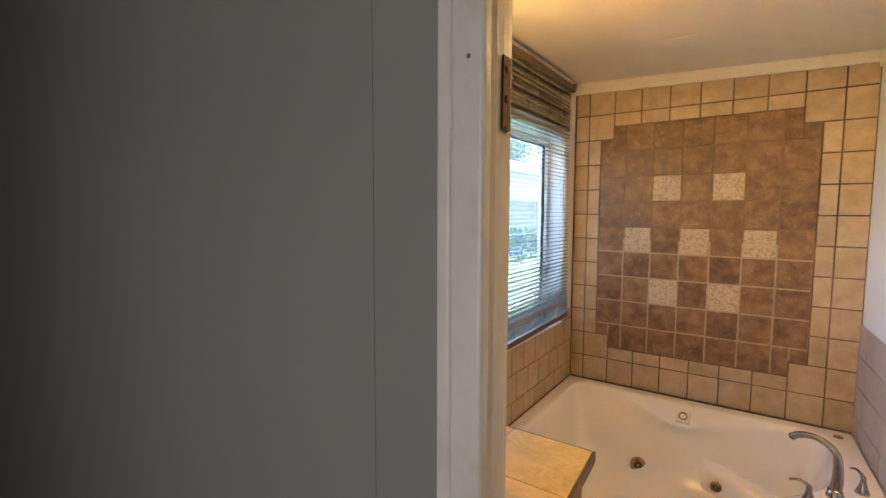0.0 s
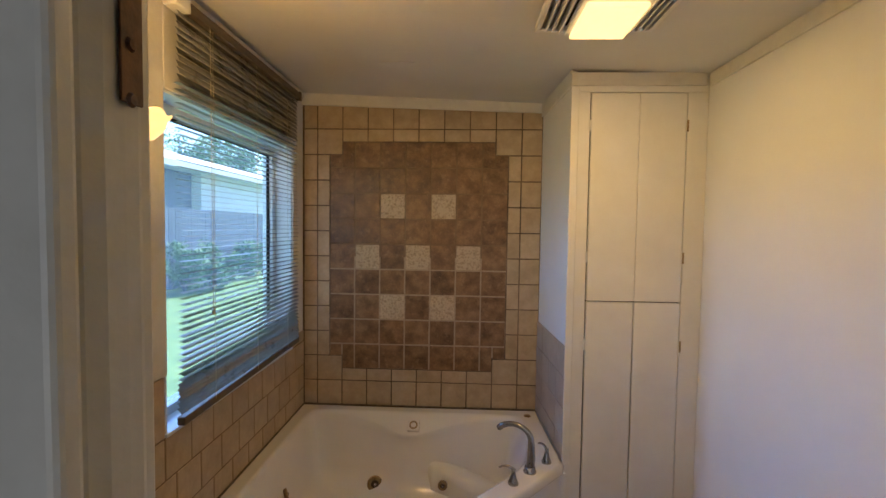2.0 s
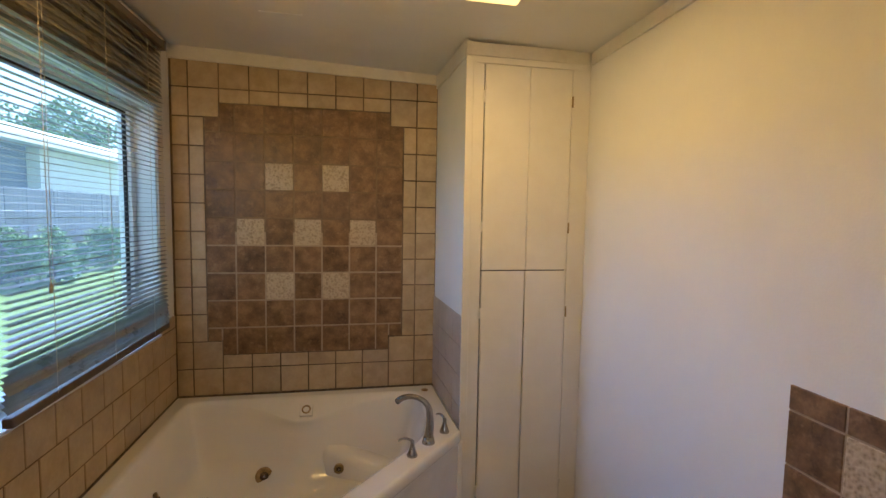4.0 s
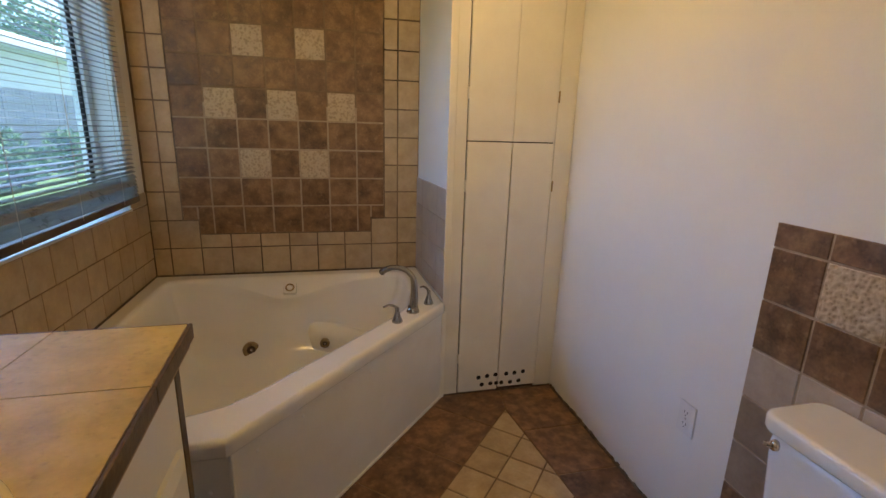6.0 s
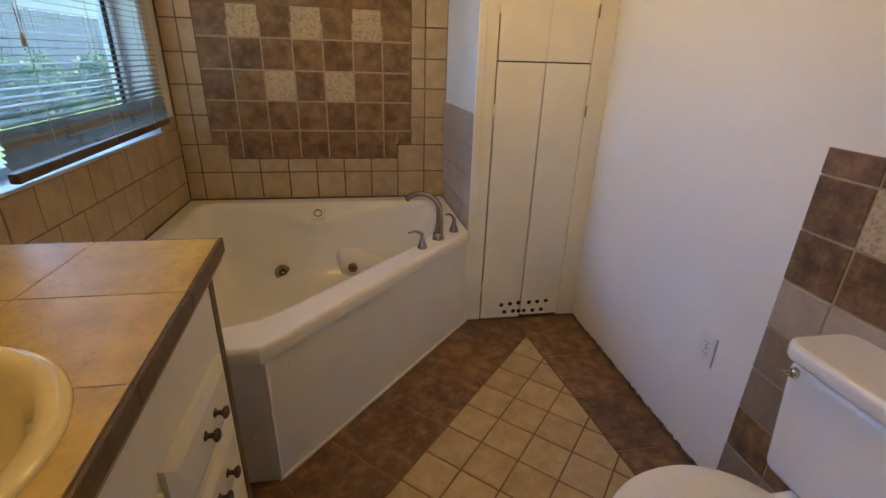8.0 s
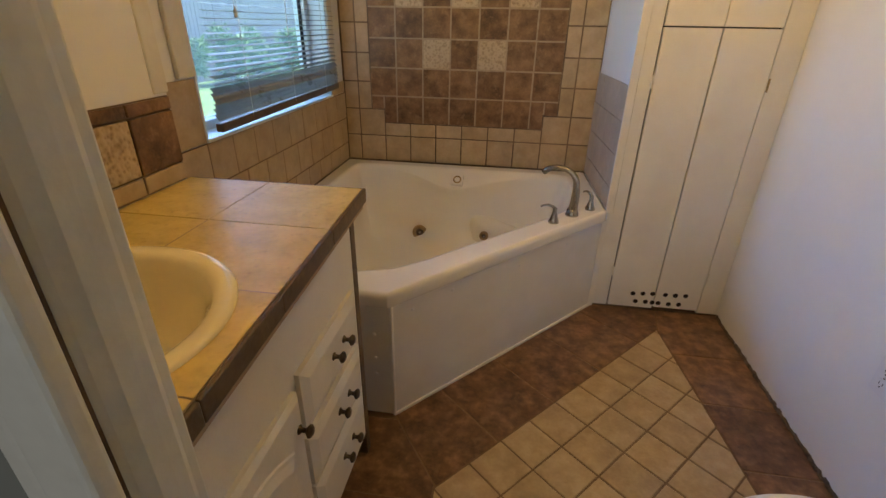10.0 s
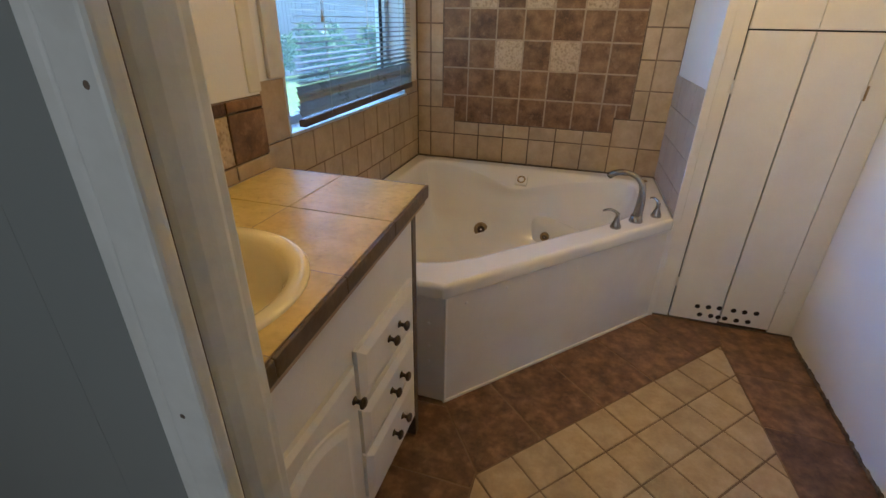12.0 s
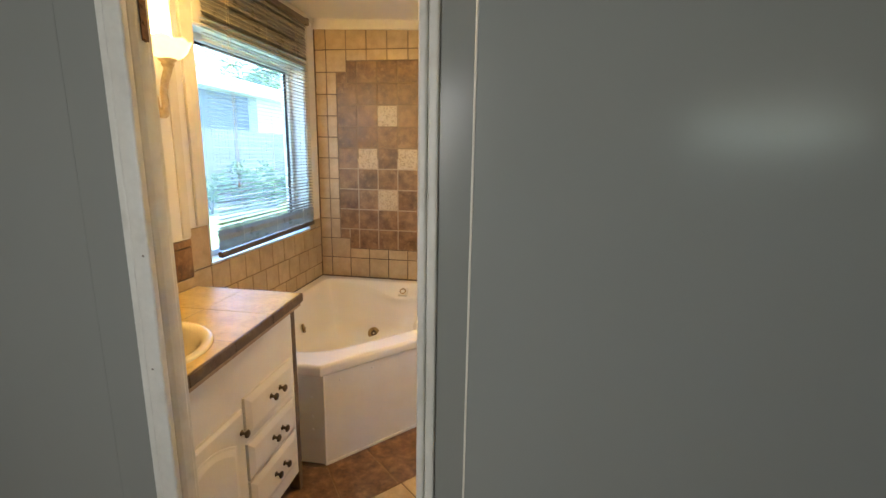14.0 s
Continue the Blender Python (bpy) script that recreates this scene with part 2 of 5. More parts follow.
def glowing(name, color, strength, base):
    m, n, l, b = node_mat(name)
    no = n.new("ShaderNodeTexNoise")
    no.inputs["Scale"].default_value = 9
    mr = n.new("ShaderNodeMapRange")
    mr.inputs["To Min"].default_value, mr.inputs["To Max"].default_value = strength * 0.8, strength * 1.2
    l.new(no.outputs["Fac"], mr.inputs["Value"])
    l.new(mr.outputs[0], b.inputs["Emission Strength"])
    b.inputs["Emission Color"].default_value = (*color, 1)
    b.inputs["Base Color"].default_value = (*base, 1)
    b.inputs["Roughness"].default_value = 0.35
    return m


M_LENS = glowing("lit_lamp_lens", (1.0, 0.62, 0.20), LENS_E, (0.8, 0.75, 0.6))
M_SHADE = glowing("lit_alabaster_glass", (1.0, 0.60, 0.18), SHADE_E, (0.72, 0.55, 0.26))


# ---- building helpers ----
def link_mesh(name, bm, material, parent=None, label="", smooth=False):
    me = bpy.data.meshes.new(name)
    bmesh.ops.recalc_face_normals(bm, faces=bm.faces)
    if smooth:
        for f in bm.faces:
            f.smooth = True
    bm.to_mesh(me)
    bm.free()
    me.materials.append(material)
    ob = new(name, me)
    if parent is not None:
        ob.parent = parent
    if label:
        ob["label"] = label
    return ob


def part(name, bm, material, parent, label="", smooth=False):
    return link_mesh(name, bm, material, parent, label, smooth)


def thing(name, label, category, group="", kind=""):
    return tagged(new(name), label, category, group, kind)


def box(x0, x1, y0, y1, z0, z1, bevel=0.0, bm=None, seg=2):
    own = bmesh.new()
    bmesh.ops.create_cube(own, size=1.0)
    for v in own.verts:
        v.co = Vector(((x0 + x1) / 2 + v.co.x * (x1 - x0), (y0 + y1) / 2 + v.co.y * (y1 - y0), (z0 + z1) / 2 + v.co.z * (z1 - z0)))
    if bevel > 0:
        bmesh.ops.bevel(own, geom=own.edges[:], offset=bevel, segments=seg, affect="EDGES", profile=0.5)
    if bm is None:
        return own
    return join(bm, own)


def join(bm, other, m=None):
    me = bpy.data.meshes.new("tmp")
    other.to_mesh(me)
    other.free()
    if m is not None:
        me.transform(m)
    bm.from_mesh(me)
    bpy.data.meshes.remove(me)
    return bm


def turned(profile, seg=32, bm=None, m=None):
    """A body turned about z from (radius, height) pairs."""
    own = bmesh.new()
    rings = []
    for r, z in profile:
        if r < 1e-5:
            rings.append([own.verts.new((0, 0, z))])
        else:
            rings.append([own.verts.new((r * math.cos(2 * math.pi * k / seg), r * math.sin(2 * math.pi * k / seg), z)) for k in range(seg)])
    for a, b in zip(rings, rings[1:]):
        for k in range(seg):
            j = (k + 1) % seg
            q = [a[k % len(a)], a[j % len(a)], b[j % len(b)], b[k % len(b)]]
            q = [v for i, v in enumerate(q) if v not in q[:i]]
            if len(q) > 2:
                own.faces.new(q)
    if bm is None:
        if m is not None:
            own.transform(m)
        return own
    return join(bm, own, m)


def tube(points, radii, seg=14, bm=None):
    """A round bar along points with a radius at each."""
    own = bmesh.new()
    pts = [Vector(p) for p in points]
    rings = []
    for i, p in enumerate(pts):
        d = (pts[min(i + 1, len(pts) - 1)] - pts[max(i - 1, 0)]).normalized()
        u = d.orthogonal().normalized() if i == 0 else (u - d * u.dot(d)).normalized()
        w = d.cross(u)
        rings.append([own.verts.new(p + (u * math.cos(2 * math.pi * k / seg) + w * math.sin(2 * math.pi * k / seg)) * radii[i]) for k in range(seg)])
    for a, b in zip(rings, rings[1:]):
        for k in range(seg):
            own.faces.new((a[k], a[(k + 1) % seg], b[(k + 1) % seg], b[k]))
    own.faces.new(rings[0][::-1])
    own.faces.new(rings[-1])
    if bm is None:
        return own
    return join(bm, own)


def prism(poly, z0, z1, bm=None):
    """An upright body over a plan."""
    own = bmesh.new()
    lo = [own.verts.new((x, y, z0)) for x, y in poly]
    hi = [own.verts.new((x, y, z1)) for x, y in poly]
    own.faces.new(lo[::-1])
    own.faces.new(hi)
    for k in range(len(poly)):
        j = (k + 1) % len(poly)
        own.faces.new((lo[k], lo[j], hi[j], hi[k]))
    if bm is None:
        return own
    return join(bm, own)


def smooth_loop(pts, rounds=2):
    for _ in range(rounds):
        pts = [p for k in range(len(pts)) for p in (
            tuple(0.75 * a + 0.25 * b for a, b in zip(pts[k], pts[(k + 1) % len(pts)])),
            tuple(0.25 * a + 0.75 * b for a, b in zip(pts[k], pts[(k + 1) % len(pts)])))]
    return pts


def clip(poly, a, b, c):
    """The part of a convex plan with a*x + b*y <= c."""
    out = []
    for k in range(len(poly)):
        p, q = poly[k], poly[(k + 1) % len(poly)]
        dp, dq = a * p[0] + b * p[1] - c, a * q[0] + b * q[1] - c
        if dp <= 0:
            out.append(p)
        if dp * dq < 0:
            s = dp / (dp - dq)
            out.append((p[0] + s * (q[0] - p[0]), p[1] + s * (q[1] - p[1])))
    return out


def shrink(poly, d):
    """A convex plan (counter-clockwise) with every side moved in by d."""
    out = poly
    for k in range(len(poly)):
        p, q = poly[k], poly[(k + 1) % len(poly)]
        ex, ey = q[0] - p[0], q[1] - p[1]
        ln = math.hypot(ex, ey)
        if ln < 1e-6:
            continue
        a, b = ey / ln, -ex / ln
        out = clip(out, a, b, a * p[0] + b * p[1] - d)
        if len(out) < 3:
            return []
    return out


def tile_mesh(name, poly, thick, cham, material):
    """A tile over a convex plan in x and y, from z 0 to thick, with a chamfered edge."""
    top = shrink(poly, cham)
    if len(top) != len(poly):
        top = poly
    n = len(poly)
    verts = [(*p, 0) for p in poly] + [(*p, thick - cham * 0.7) for p in poly] + [(*p, thick) for p in top]
    faces = [tuple(range(2 * n, 3 * n))]
    for k in range(n):
        j = (k + 1) % n
        faces += [(k, j, n + j, n + k), (n + k, n + j, 2 * n + j, 2 * n + k)]
    me = bpy.data.meshes.new(name)
    me.from_pydata(verts, [], faces)
    me.materials.append(material)
    return me


TILE_CACHE = {}


def rect_tile(parent, name, u0, u1, v0, v1, place, material, gap=0.006, thick=0.009, cham=0.002, label=""):
    """One tile u0..u1 by v0..v1 on a face whose axes are given by place; alike tiles share a mesh."""
    w, h = round(u1 - u0 - gap, 4), round(v1 - v0 - gap, 4)
    key = (w, h, material.name, thick)
    if key not in TILE_CACHE:
        TILE_CACHE[key] = tile_mesh("tile", [(-w / 2, -h / 2), (w / 2, -h / 2), (w / 2, h / 2), (-w / 2, h / 2)], thick, cham, material)
    ob = new(name, TILE_CACHE[key])
    ob.parent = parent
    jig = random.uniform(-0.25, 0.25)
    ob.matrix_local = place @ pose((u0 + u1) / 2, (v0 + v1) / 2, random.uniform(-0.0007, 0.0006), random.uniform(-0.25, 0.25), random.uniform(-0.25, 0.25), jig)
    if label:
        ob["label"] = label
    return ob


def structure(name, bm, material, label="", category=""):
    return tagged(link_mesh(name, bm, material), label, category or name.split("_")[0], kind="structure")

# ---- large structure ----
XL, XR, XA, YC = 0.04, 2.158, 1.505, -0.615   # window wall, far wall, alcove side, closet front
XS, YS = 0.21, -1.68                            # wall behind the sink, which stands further into the room
YD, YH = -2.54, -2.595                           # door wall, bathroom side and hall side
RIM = 0.53


def ceil_z(x):
    return 2.462 - 0.042 * x


ON_BACK = Matrix(((1, 0, 0, 0), (0, 0, -1, 0.009), (0, 1, 0, 0), (0, 0, 0, 1)))
ON_LEFT = Matrix(((0, 0, 1, XL), (1, 0, 0, 0), (0, 1, 0, 0), (0, 0, 0, 1)))
ON_SINK_WALL = Matrix(((0, 0, 1, XS), (1, 0, 0, 0), (0, 1, 0, 0), (0, 0, 0, 1)))
ON_RIGHT = Matrix(((0, 0, -1, XR), (-1, 0, 0, 0), (0, 1, 0, 0), (0, 0, 0, 1)))
XC = 1.541   # the alcove side runs a little aslant to here at the closet front
ON_ALCOVE = Matrix(((0.0577, 0, -0.9983, XA - 0.001), (-0.9983, 0, -0.0577, 0), (0, 1, 0, 0), (0, 0, 0, 1)))

floor = structure("floor", box(-0.12, 2.30, -2.5345, 0.13, -0.14, -0.0035), M_GROUT_FLOOR, "tiled bathroom floor of brown and beige ceramic", "floor")
wall_back = structure("wall_back", box(XL, 2.3, 0.0035, 0.13, -0.1, 2.6), M_GROUT, "tiled wall behind the corner tub with mosaic panel", "wall")

WY0, WY1, WZ0, WZ1 = -1.335, -0.20, 0.935, 2.095
bm = box(-0.12, XL, WY0, WY1, -0.1, WZ0)
box(-0.12, XL, WY0, WY1, WZ1, 2.6, bm=bm)
box(-0.12, XL, YD, WY0, -0.1, 2.6, bm=bm)
box(-0.12, XL, WY1, 0.13, -0.1, 2.6, bm=bm)
wall_window = structure("wall_window", bm, M_WALL, "cream painted wall with the window and tiles below", "wall")
bm = box(XL, XS, YD, YS, -0.05, 2.6)
wall_sink = structure("wall_sink", bm, M_WALL, "cream painted wall behind the vanity", "wall")
wall_right = structure("wall_right", box(XR, 2.30, YD, 0.009, -0.1, 2.6), M_WALL, "plain white wall beside the toilet", "wall")
bm = box(-1.3, 0.828, YH, YD, -0.1, 2.6)
box(1.432, XR, YH, YD, -0.1, 2.6, bm=bm)
box(0.828, 1.432, YH, YD, 2.06, 2.6, bm=bm)
wall_door = structure("wall_door", bm, M_WALL, "wall with the doorway between hall and bathroom", "wall")

bm = box(-1.3, 0.700, YH - 0.006, YH, 0.0, 2.42)
structure("wall_hall_panel", box(0.7008, 0.797, YH - 0.0062, YH, 0.0, 2.42), M_HALL, "narrow grey-green panel strip beside the door casing", "wall")
structure("wall_hall_head", box(0.7975, 1.449, YH - 0.006, YH, 2.12, 2.42), M_HALL, "grey-green panel above the doorway", "wall")
structure("wall_hall_side", box(1.449, 1.53, YH - 0.006, YH, 0.0, 2.42), M_HALL, "grey-green panel strip beside the doorway", "wall")
structure("wall_hall", bm, M_HALL, "grey-green painted hall panelling with a vertical seam", "wall")
structure("wall_hall_return", box(1.53, 3.3, -2.80, YH, 0.0, 2.42, 0.002), M_HALL, "glossy grey-green painted hall wall that stands forward", "wall")
bm = box(-1.42, -1.3, -4.7, YH, -0.1, 2.6)
structure("wall_hall_left", bm, M_HALL, "grey painted end wall of the hall", "wall")
structure("wall_hall_right", box(3.3, 3.42, -4.7, -2.62, -0.1, 2.6), M_HALL, "grey painted end wall of the hall", "wall")
bm = box(-1.3, 2.4, -4.7, -4.6, 0, 2.42)
box(3.1, 3.3, -4.7, -4.6, 0, 2.42, bm=bm)
box(2.4, 3.1, -4.7, -4.6, 0, 1.60, bm=bm)
box(2.4, 3.1, -4.7, -4.6, 1.70, 2.42, bm=bm)
structure("wall_hall_back", bm, M_HALL, "grey painted hall wall with a small high window", "wall")
structure("ceiling_hall", box(-1.3, 3.3, -4.7, YH - 0.002, 2.42, 2.5), M_CEIL, "pale painted hall ceiling", "ceiling")

bm = bmesh.new()
vs = [bm.verts.new((x, y, ceil_z(x) + d)) for d in (0, 0.08) for x, y in ((-0.12, YD), (2.3, YD), (2.3, 0.13), (-0.12, 0.13))]
for f in ((3, 2, 1, 0), (4, 5, 6, 7), (0, 1, 5, 4), (1, 2, 6, 5), (2, 3, 7, 6), (3, 0, 4, 7)):
    bm.faces.new([vs[k] for k in f])
structure("ceiling", bm, M_CEIL, "pale painted bathroom ceiling with a small scratch", "ceiling")


def sloped_strip(x0, x1, y0, y1, za, zb):
    """A strip along x, whose lower edge runs za to zb and which ends just under the ceiling."""
    b = bmesh.new()
    v = [b.verts.new(p) for p in (
        (x0, y0, za), (x1, y0, zb), (x1, y1, zb), (x0, y1, za),
        (x0, y0, ceil_z(x0) - 0.001), (x1, y0, ceil_z(x1) - 0.001), (x1, y1, ceil_z(x1) - 0.001), (x0, y1, ceil_z(x0) - 0.001))]
    for f in ((3, 2, 1, 0), (4, 5, 6, 7), (0, 1, 5, 4), (1, 2, 6, 5), (2, 3, 7, 6), (3, 0, 4, 7)):
        b.faces.new([v[k] for k in f])
    return b


structure("trim_mural", sloped_strip(XL, XA, -0.016, 0.008, 2.389, 2.343), M_TRIM, "white trim board above the tile mosaic", "trim")
structure("trim_crown", box(XR - 0.012, XR - 0.0005, -2.53, YC - 0.02, 2.312, 2.3705, 0.003), M_TRIM, "white painted crown strip along the wall top", "trim")
structure("trim_window_wall", box(XL + 0.0005, XL + 0.016, -1.66, -0.02, 2.425, 2.458, 0.003), M_TRIM, "white strip along the top of the window wall", "trim")
structure("trim_sink_corner", box(XS - 0.02, XS + 0.006, YS - 0.045, YS + 0.004, 1.145, 2.448, 0.004), M_TRIM, "yellowed cream corner strip beside the wall lamp", "trim")
structure("ceiling_scratch", box(0.62, 0.80, -0.62, -0.614, ceil_z(0.71) - 0.007, ceil_z(0.71) - 0.004), M_PLASTIC, "thin white scratch in the ceiling paint", "ceiling")

# doorway
NAILS = ((0.842, 1.30), (0.832, 1.05), (0.838, 1.785), (0.846, 0.62))
door_1 = thing("door_1", "open doorway with worn cream casing and jambs, door removed", "doorway", kind="structure")
for side in (0, 1):
    def mx(x):
        return x if side == 0 else 2.26 - x

    def sbox(a, b, *r, **k):
        return box(min(mx(a), mx(b)), max(mx(a), mx(b)), *r, **k)

    outer, inner, face = (0.797, 0.8555, 0.8455) if side == 0 else (0.812, 0.848, 0.850)
    bm = sbox(outer + 0.0195, inner, -2.613, YH - 0.0005, 0, 2.09, bevel=0.005, seg=3)
    part("casing", bm, M_JAMB, door_1)
    part("casing_bead", sbox(outer, outer + 0.019, -2.610, YH - 0.0005, 0, 2.10, bevel=0.005, seg=3), M_JAMB, door_1)
    # shade behind the jamb put in as a near-black sliver
    part("jamb_back", sbox(0.8280, face - 0.017, -2.594, -2.542, 0, 2.055), M_DARK, door_1, "near-black strip for the shade behind the jamb")
    prof = [(-0.0165, -2.594), (-0.0125, -2.586), (-0.0060, -2.577), (-0.0020, -2.566), (-0.0005, -2.553), (0.0, -2.543), (-0.0018, -2.538), (-0.0165, -2.538)]
    plan = [(mx(face + dx), y) for dx, y in prof]
    part("jamb", prism(plan if side else plan[::-1], 0, 2.04), M_JAMB, door_1)
    # groove shadow beside the casing painted as a dark brown strip
    lip = [(mx(face + dx), y) for dx, y in ((-0.0170, -2.5945), (-0.0125, -2.5945), (-0.0105, -2.587), (-0.0085, -2.582), (-0.0170, -2.582))]
    part("joint", prism(lip if side else lip[::-1], 0, 2.039), M_EDGE, door_1, "dark strip painted as the shade between casing and jamb")
    if side == 0:
        for x, z in NAILS:
            part("nail_hole", turned([(0.0, 0.0006), (0.0016, 0.0006), (0.0026, 0.0)], 10, m=pose(x, -2.613, z, 90, 0, 0)), M_CAULK, door_1, "filled nail hole")
    part("bath_casing", sbox(0.785, 0.842, -2.5395, -2.526, 0, 2.09, bevel=0.003), M_JAMB, door_1)
part("head_jamb", box(0.8385, 1.4215, -2.590, -2.540, 2.042, 2.058, 0.003), M_JAMB, door_1)
part("head_casing", box(0.787, 1.449, -2.612, YH, 2.104, 2.16, 0.004), M_JAMB, door_1)
# old hinge left on the jamb
hinge = part("hinge_leaf", box(0.8457, 0.8475, -2.558, -2.5405, 1.722, 1.80, 0.0006), M_RUST, door_1, "rusty steel hinge leaf without its pin")
for dz in (1.724, 1.755, 1.786):
    bm = turned([(0.0, 0.0022), (0.003, 0.0018), (0.0045, 0.0)], 12, m=pose(0.8474, -2.5505, dz, 0, 90, 0))
    part("screw", bm, M_RUST, hinge)
part("strike_plate", box(1.4085, 1.4098, -2.575, -2.553, 0.93, 0.99, 0.0004), M_BRONZE, door_1, "dark bronze strike plate")
# forward corner of the hall
structure("trim_hall_corner", box(1.5265, 1.5298, -2.797, -2.775, 0, 2.42, 0.001), M_TRIM, "narrow cream edge strip at the hall corner", "trim")
# dark line of the corner gap put in as a brown strip
structure("trim_hall_seam", box(1.5235, 1.5295, -2.612, -2.6025, 0, 2.42, 0.001), M_WOODRAW, "brown strip drawn for the gap in the hall corner", "trim")
hh = thing("hall_hinge", "grey painted steel hinge on the hall corner", "hinge")
part("leaf", box(1.512, 1.5262, -2.796, -2.7925, 1.722, 1.81, 0.001), M_HALL, hh)
part("barrel", tube([(1.516, -2.80, 1.72), (1.516, -2.80, 1.812)], [0.006, 0.006], 12), M_HALL, hh, "grey painted hinge barrel")

# ---- window ----
window_1 = thing("window_1", "white vinyl window with bright garden beyond the glass", "window", kind="structure")
GX = -0.075
bm = box(GX - 0.03, GX + 0.03, WY0, WY0 + 0.045, WZ0, WZ1, 0.003)
part("window_frame", bm, M_VINYL, window_1)
part("window_frame", box(GX - 0.03, GX + 0.03, WY1 - 0.045, WY1, WZ0, WZ1, 0.003), M_VINYL, window_1)
part("window_frame", box(GX - 0.03, GX + 0.03, WY0 + 0.046, WY1 - 0.046, WZ1 - 0.045, WZ1, 0.003), M_VINYL, window_1)
part("window_frame", box(GX - 0.03, GX + 0.03, WY0 + 0.046, WY1 - 0.046, WZ0, WZ0 + 0.04, 0.003), M_VINYL, window_1)
part("gasket", box(GX - 0.004, GX + 0.012, WY0 + 0.046, WY1 - 0.046, WZ1 - 0.056, WZ1 - 0.046), M_DARK, window_1, "black rubber gasket")
part("gasket", box(GX - 0.004, GX + 0.012, WY1 - 0.0535, WY1 - 0.046, WZ0 + 0.041, WZ1 - 0.057), M_DARK, window_1, "black rubber gasket")
pane = part("pane", box(GX - 0.003, GX - 0.0005, WY0 + 0.046, WY1 - 0.054, WZ0 + 0.041, WZ1 - 0.057), M_GLASS, window_1, "clear window glass with a pale glare veil mixed in")
pane.visible_shadow = False
# lining of the reveal and the flat casing round it
part("reveal", box(GX + 0.031, XL + 0.006, WY0, WY0 + 0.008, WZ0 + 0.01, WZ1 - 0.009), M_VINYL, window_1)
part("reveal", box(GX + 0.031, XL + 0.006, WY1 - 0.008, WY1, WZ0 + 0.01, WZ1 - 0.009), M_VINYL, window_1)
part("reveal", box(GX + 0.031, XL + 0.006, WY0, WY1, WZ1 - 0.008, WZ1), M_VINYL, window_1)
part("window_sill", box(GX + 0.031, XL + 0.014, WY0 - 0.004, WY1 + 0.004, WZ0 - 0.004, WZ0 + 0.009, 0.003), M_VINYL, window_1, "white sill under the window blind")
part("casing", box(XL + 0.0005, XL + 0.017, WY0 - 0.085, WY0 - 0.001, 1.145, 2.42, 0.004), M_TRIM, window_1)
part("casing", box(XL + 0.0005, XL + 0.017, WY1 + 0.001, WY1 + 0.07, 1.0, 2.42, 0.004), M_TRIM, window_1)
part("casing", box(XL + 0.0005, XL + 0.017, WY0 - 0.0005, WY1 + 0.0005, WZ1 + 0.001, 2.42, 0.004), M_TRIM, window_1)

# ---- blind ----
blind = thing("venetian_blind", "taupe metal venetian blind hanging lowered in front of the window", "blind")
BX, BY0, BY1 = 0.088, -1.318, -0.225
part("headrail", box(BX - 0.022, BX + 0.020, BY0, BY1, 2.362, 2.398, 0.004), M_RAIL, blind, "dark brown headrail")
part("bracket", box(BX - 0.027, BX + 0.024, BY0 - 0.03, BY0 + 0.05, 2.356, 2.425, 0.005), M_PLASTIC, blind, "white plastic end bracket with screw holes")
part("bracket", box(BX - 0.027, BX + 0.024, BY1 - 0.012, BY1 + 0.016, 2.356, 2.403, 0.004), M_RAIL, blind, "dark brown end bracket")


def slat_mesh(length):
    """A shallow curved metal slat along y."""
    b = bmesh.new()
    rows = []
    for s in range(5):
        u = (s / 4 - 0.5) * 0.025
        h = 0.0016 * (1 - (u / 0.0125) ** 2)
        rows.append([b.verts.new((u, y, h)) for y in (-length / 2, 0, length / 2)])
    for a, c in zip(rows, rows[1:]):
        for k in range(2):
            b.faces.new((a[k], a[k + 1], c[k + 1], c[k]))
    bmesh.ops.solidify(b, geom=b.faces[:], thickness=0.0004)
    me = bpy.data.meshes.new("slat")
    b.to_mesh(me)
    b.free()
    me.materials.append(M_SLAT)
    return me


SLAT = slat_mesh(BY1 - BY0 - 0.01)
rng = random.Random(5)
z = 2.352
rows = []
while z > 1.105:
    rows.append(z)
    z -= 0.0212
n_open = len(rows)
while z > 1.005:
    rows.append(z)
    z -= 0.0165
for k, z in enumerate(rows):
    if z > 2.12:
        tilt = 66 + rng.uniform(-2, 2)
    elif k < n_open:
        tilt = 3 + 15 * max(0.0, min(1.0, (1.40 - z) / 0.30)) + rng.uniform(-0.7, 0.7)
    else:
        tilt = 50 + rng.uniform(-4, 4)
    s = new("slat", SLAT)
    s.parent = blind
    skew = 0.0 if z > 1.2 else 0.9 * min(1.0, (1.2 - z) / 0.1)
    s.matrix_local = pose(BX + rng.uniform(-0.001, 0.001), (BY0 + BY1) / 2 + rng.uniform(-0.004, 0.004), z, skew + rng.uniform(-0.15, 0.15), tilt, rng.uniform(-0.1, 0.1))
bm = box(-0.014, 0.014, BY0 - (BY0 + BY1) / 2, BY1 - (BY0 + BY1) / 2, -0.016, 0.014, 0.004)
bm.transform(pose(BX, (BY0 + BY1) / 2, 0.990, 0.9, 0, 0))
part("bottom_rail", bm, M_RAIL, blind, "dark brown bottom rail hanging askew")
for y in (-1.12, -0.76, -0.40):
    part("ladder_cord", tube([(BX + 0.0145, y, 2.36), (BX + 0.0145, y, 0.99)], [0.0011, 0.0011], 6), M_CORD, blind)
part("pull_cord", tube([(BX + 0.024, -1.155, 2.36), (BX + 0.025, -1.152, 1.35)], [0.0013, 0.0013], 6), M_CORD, blind)
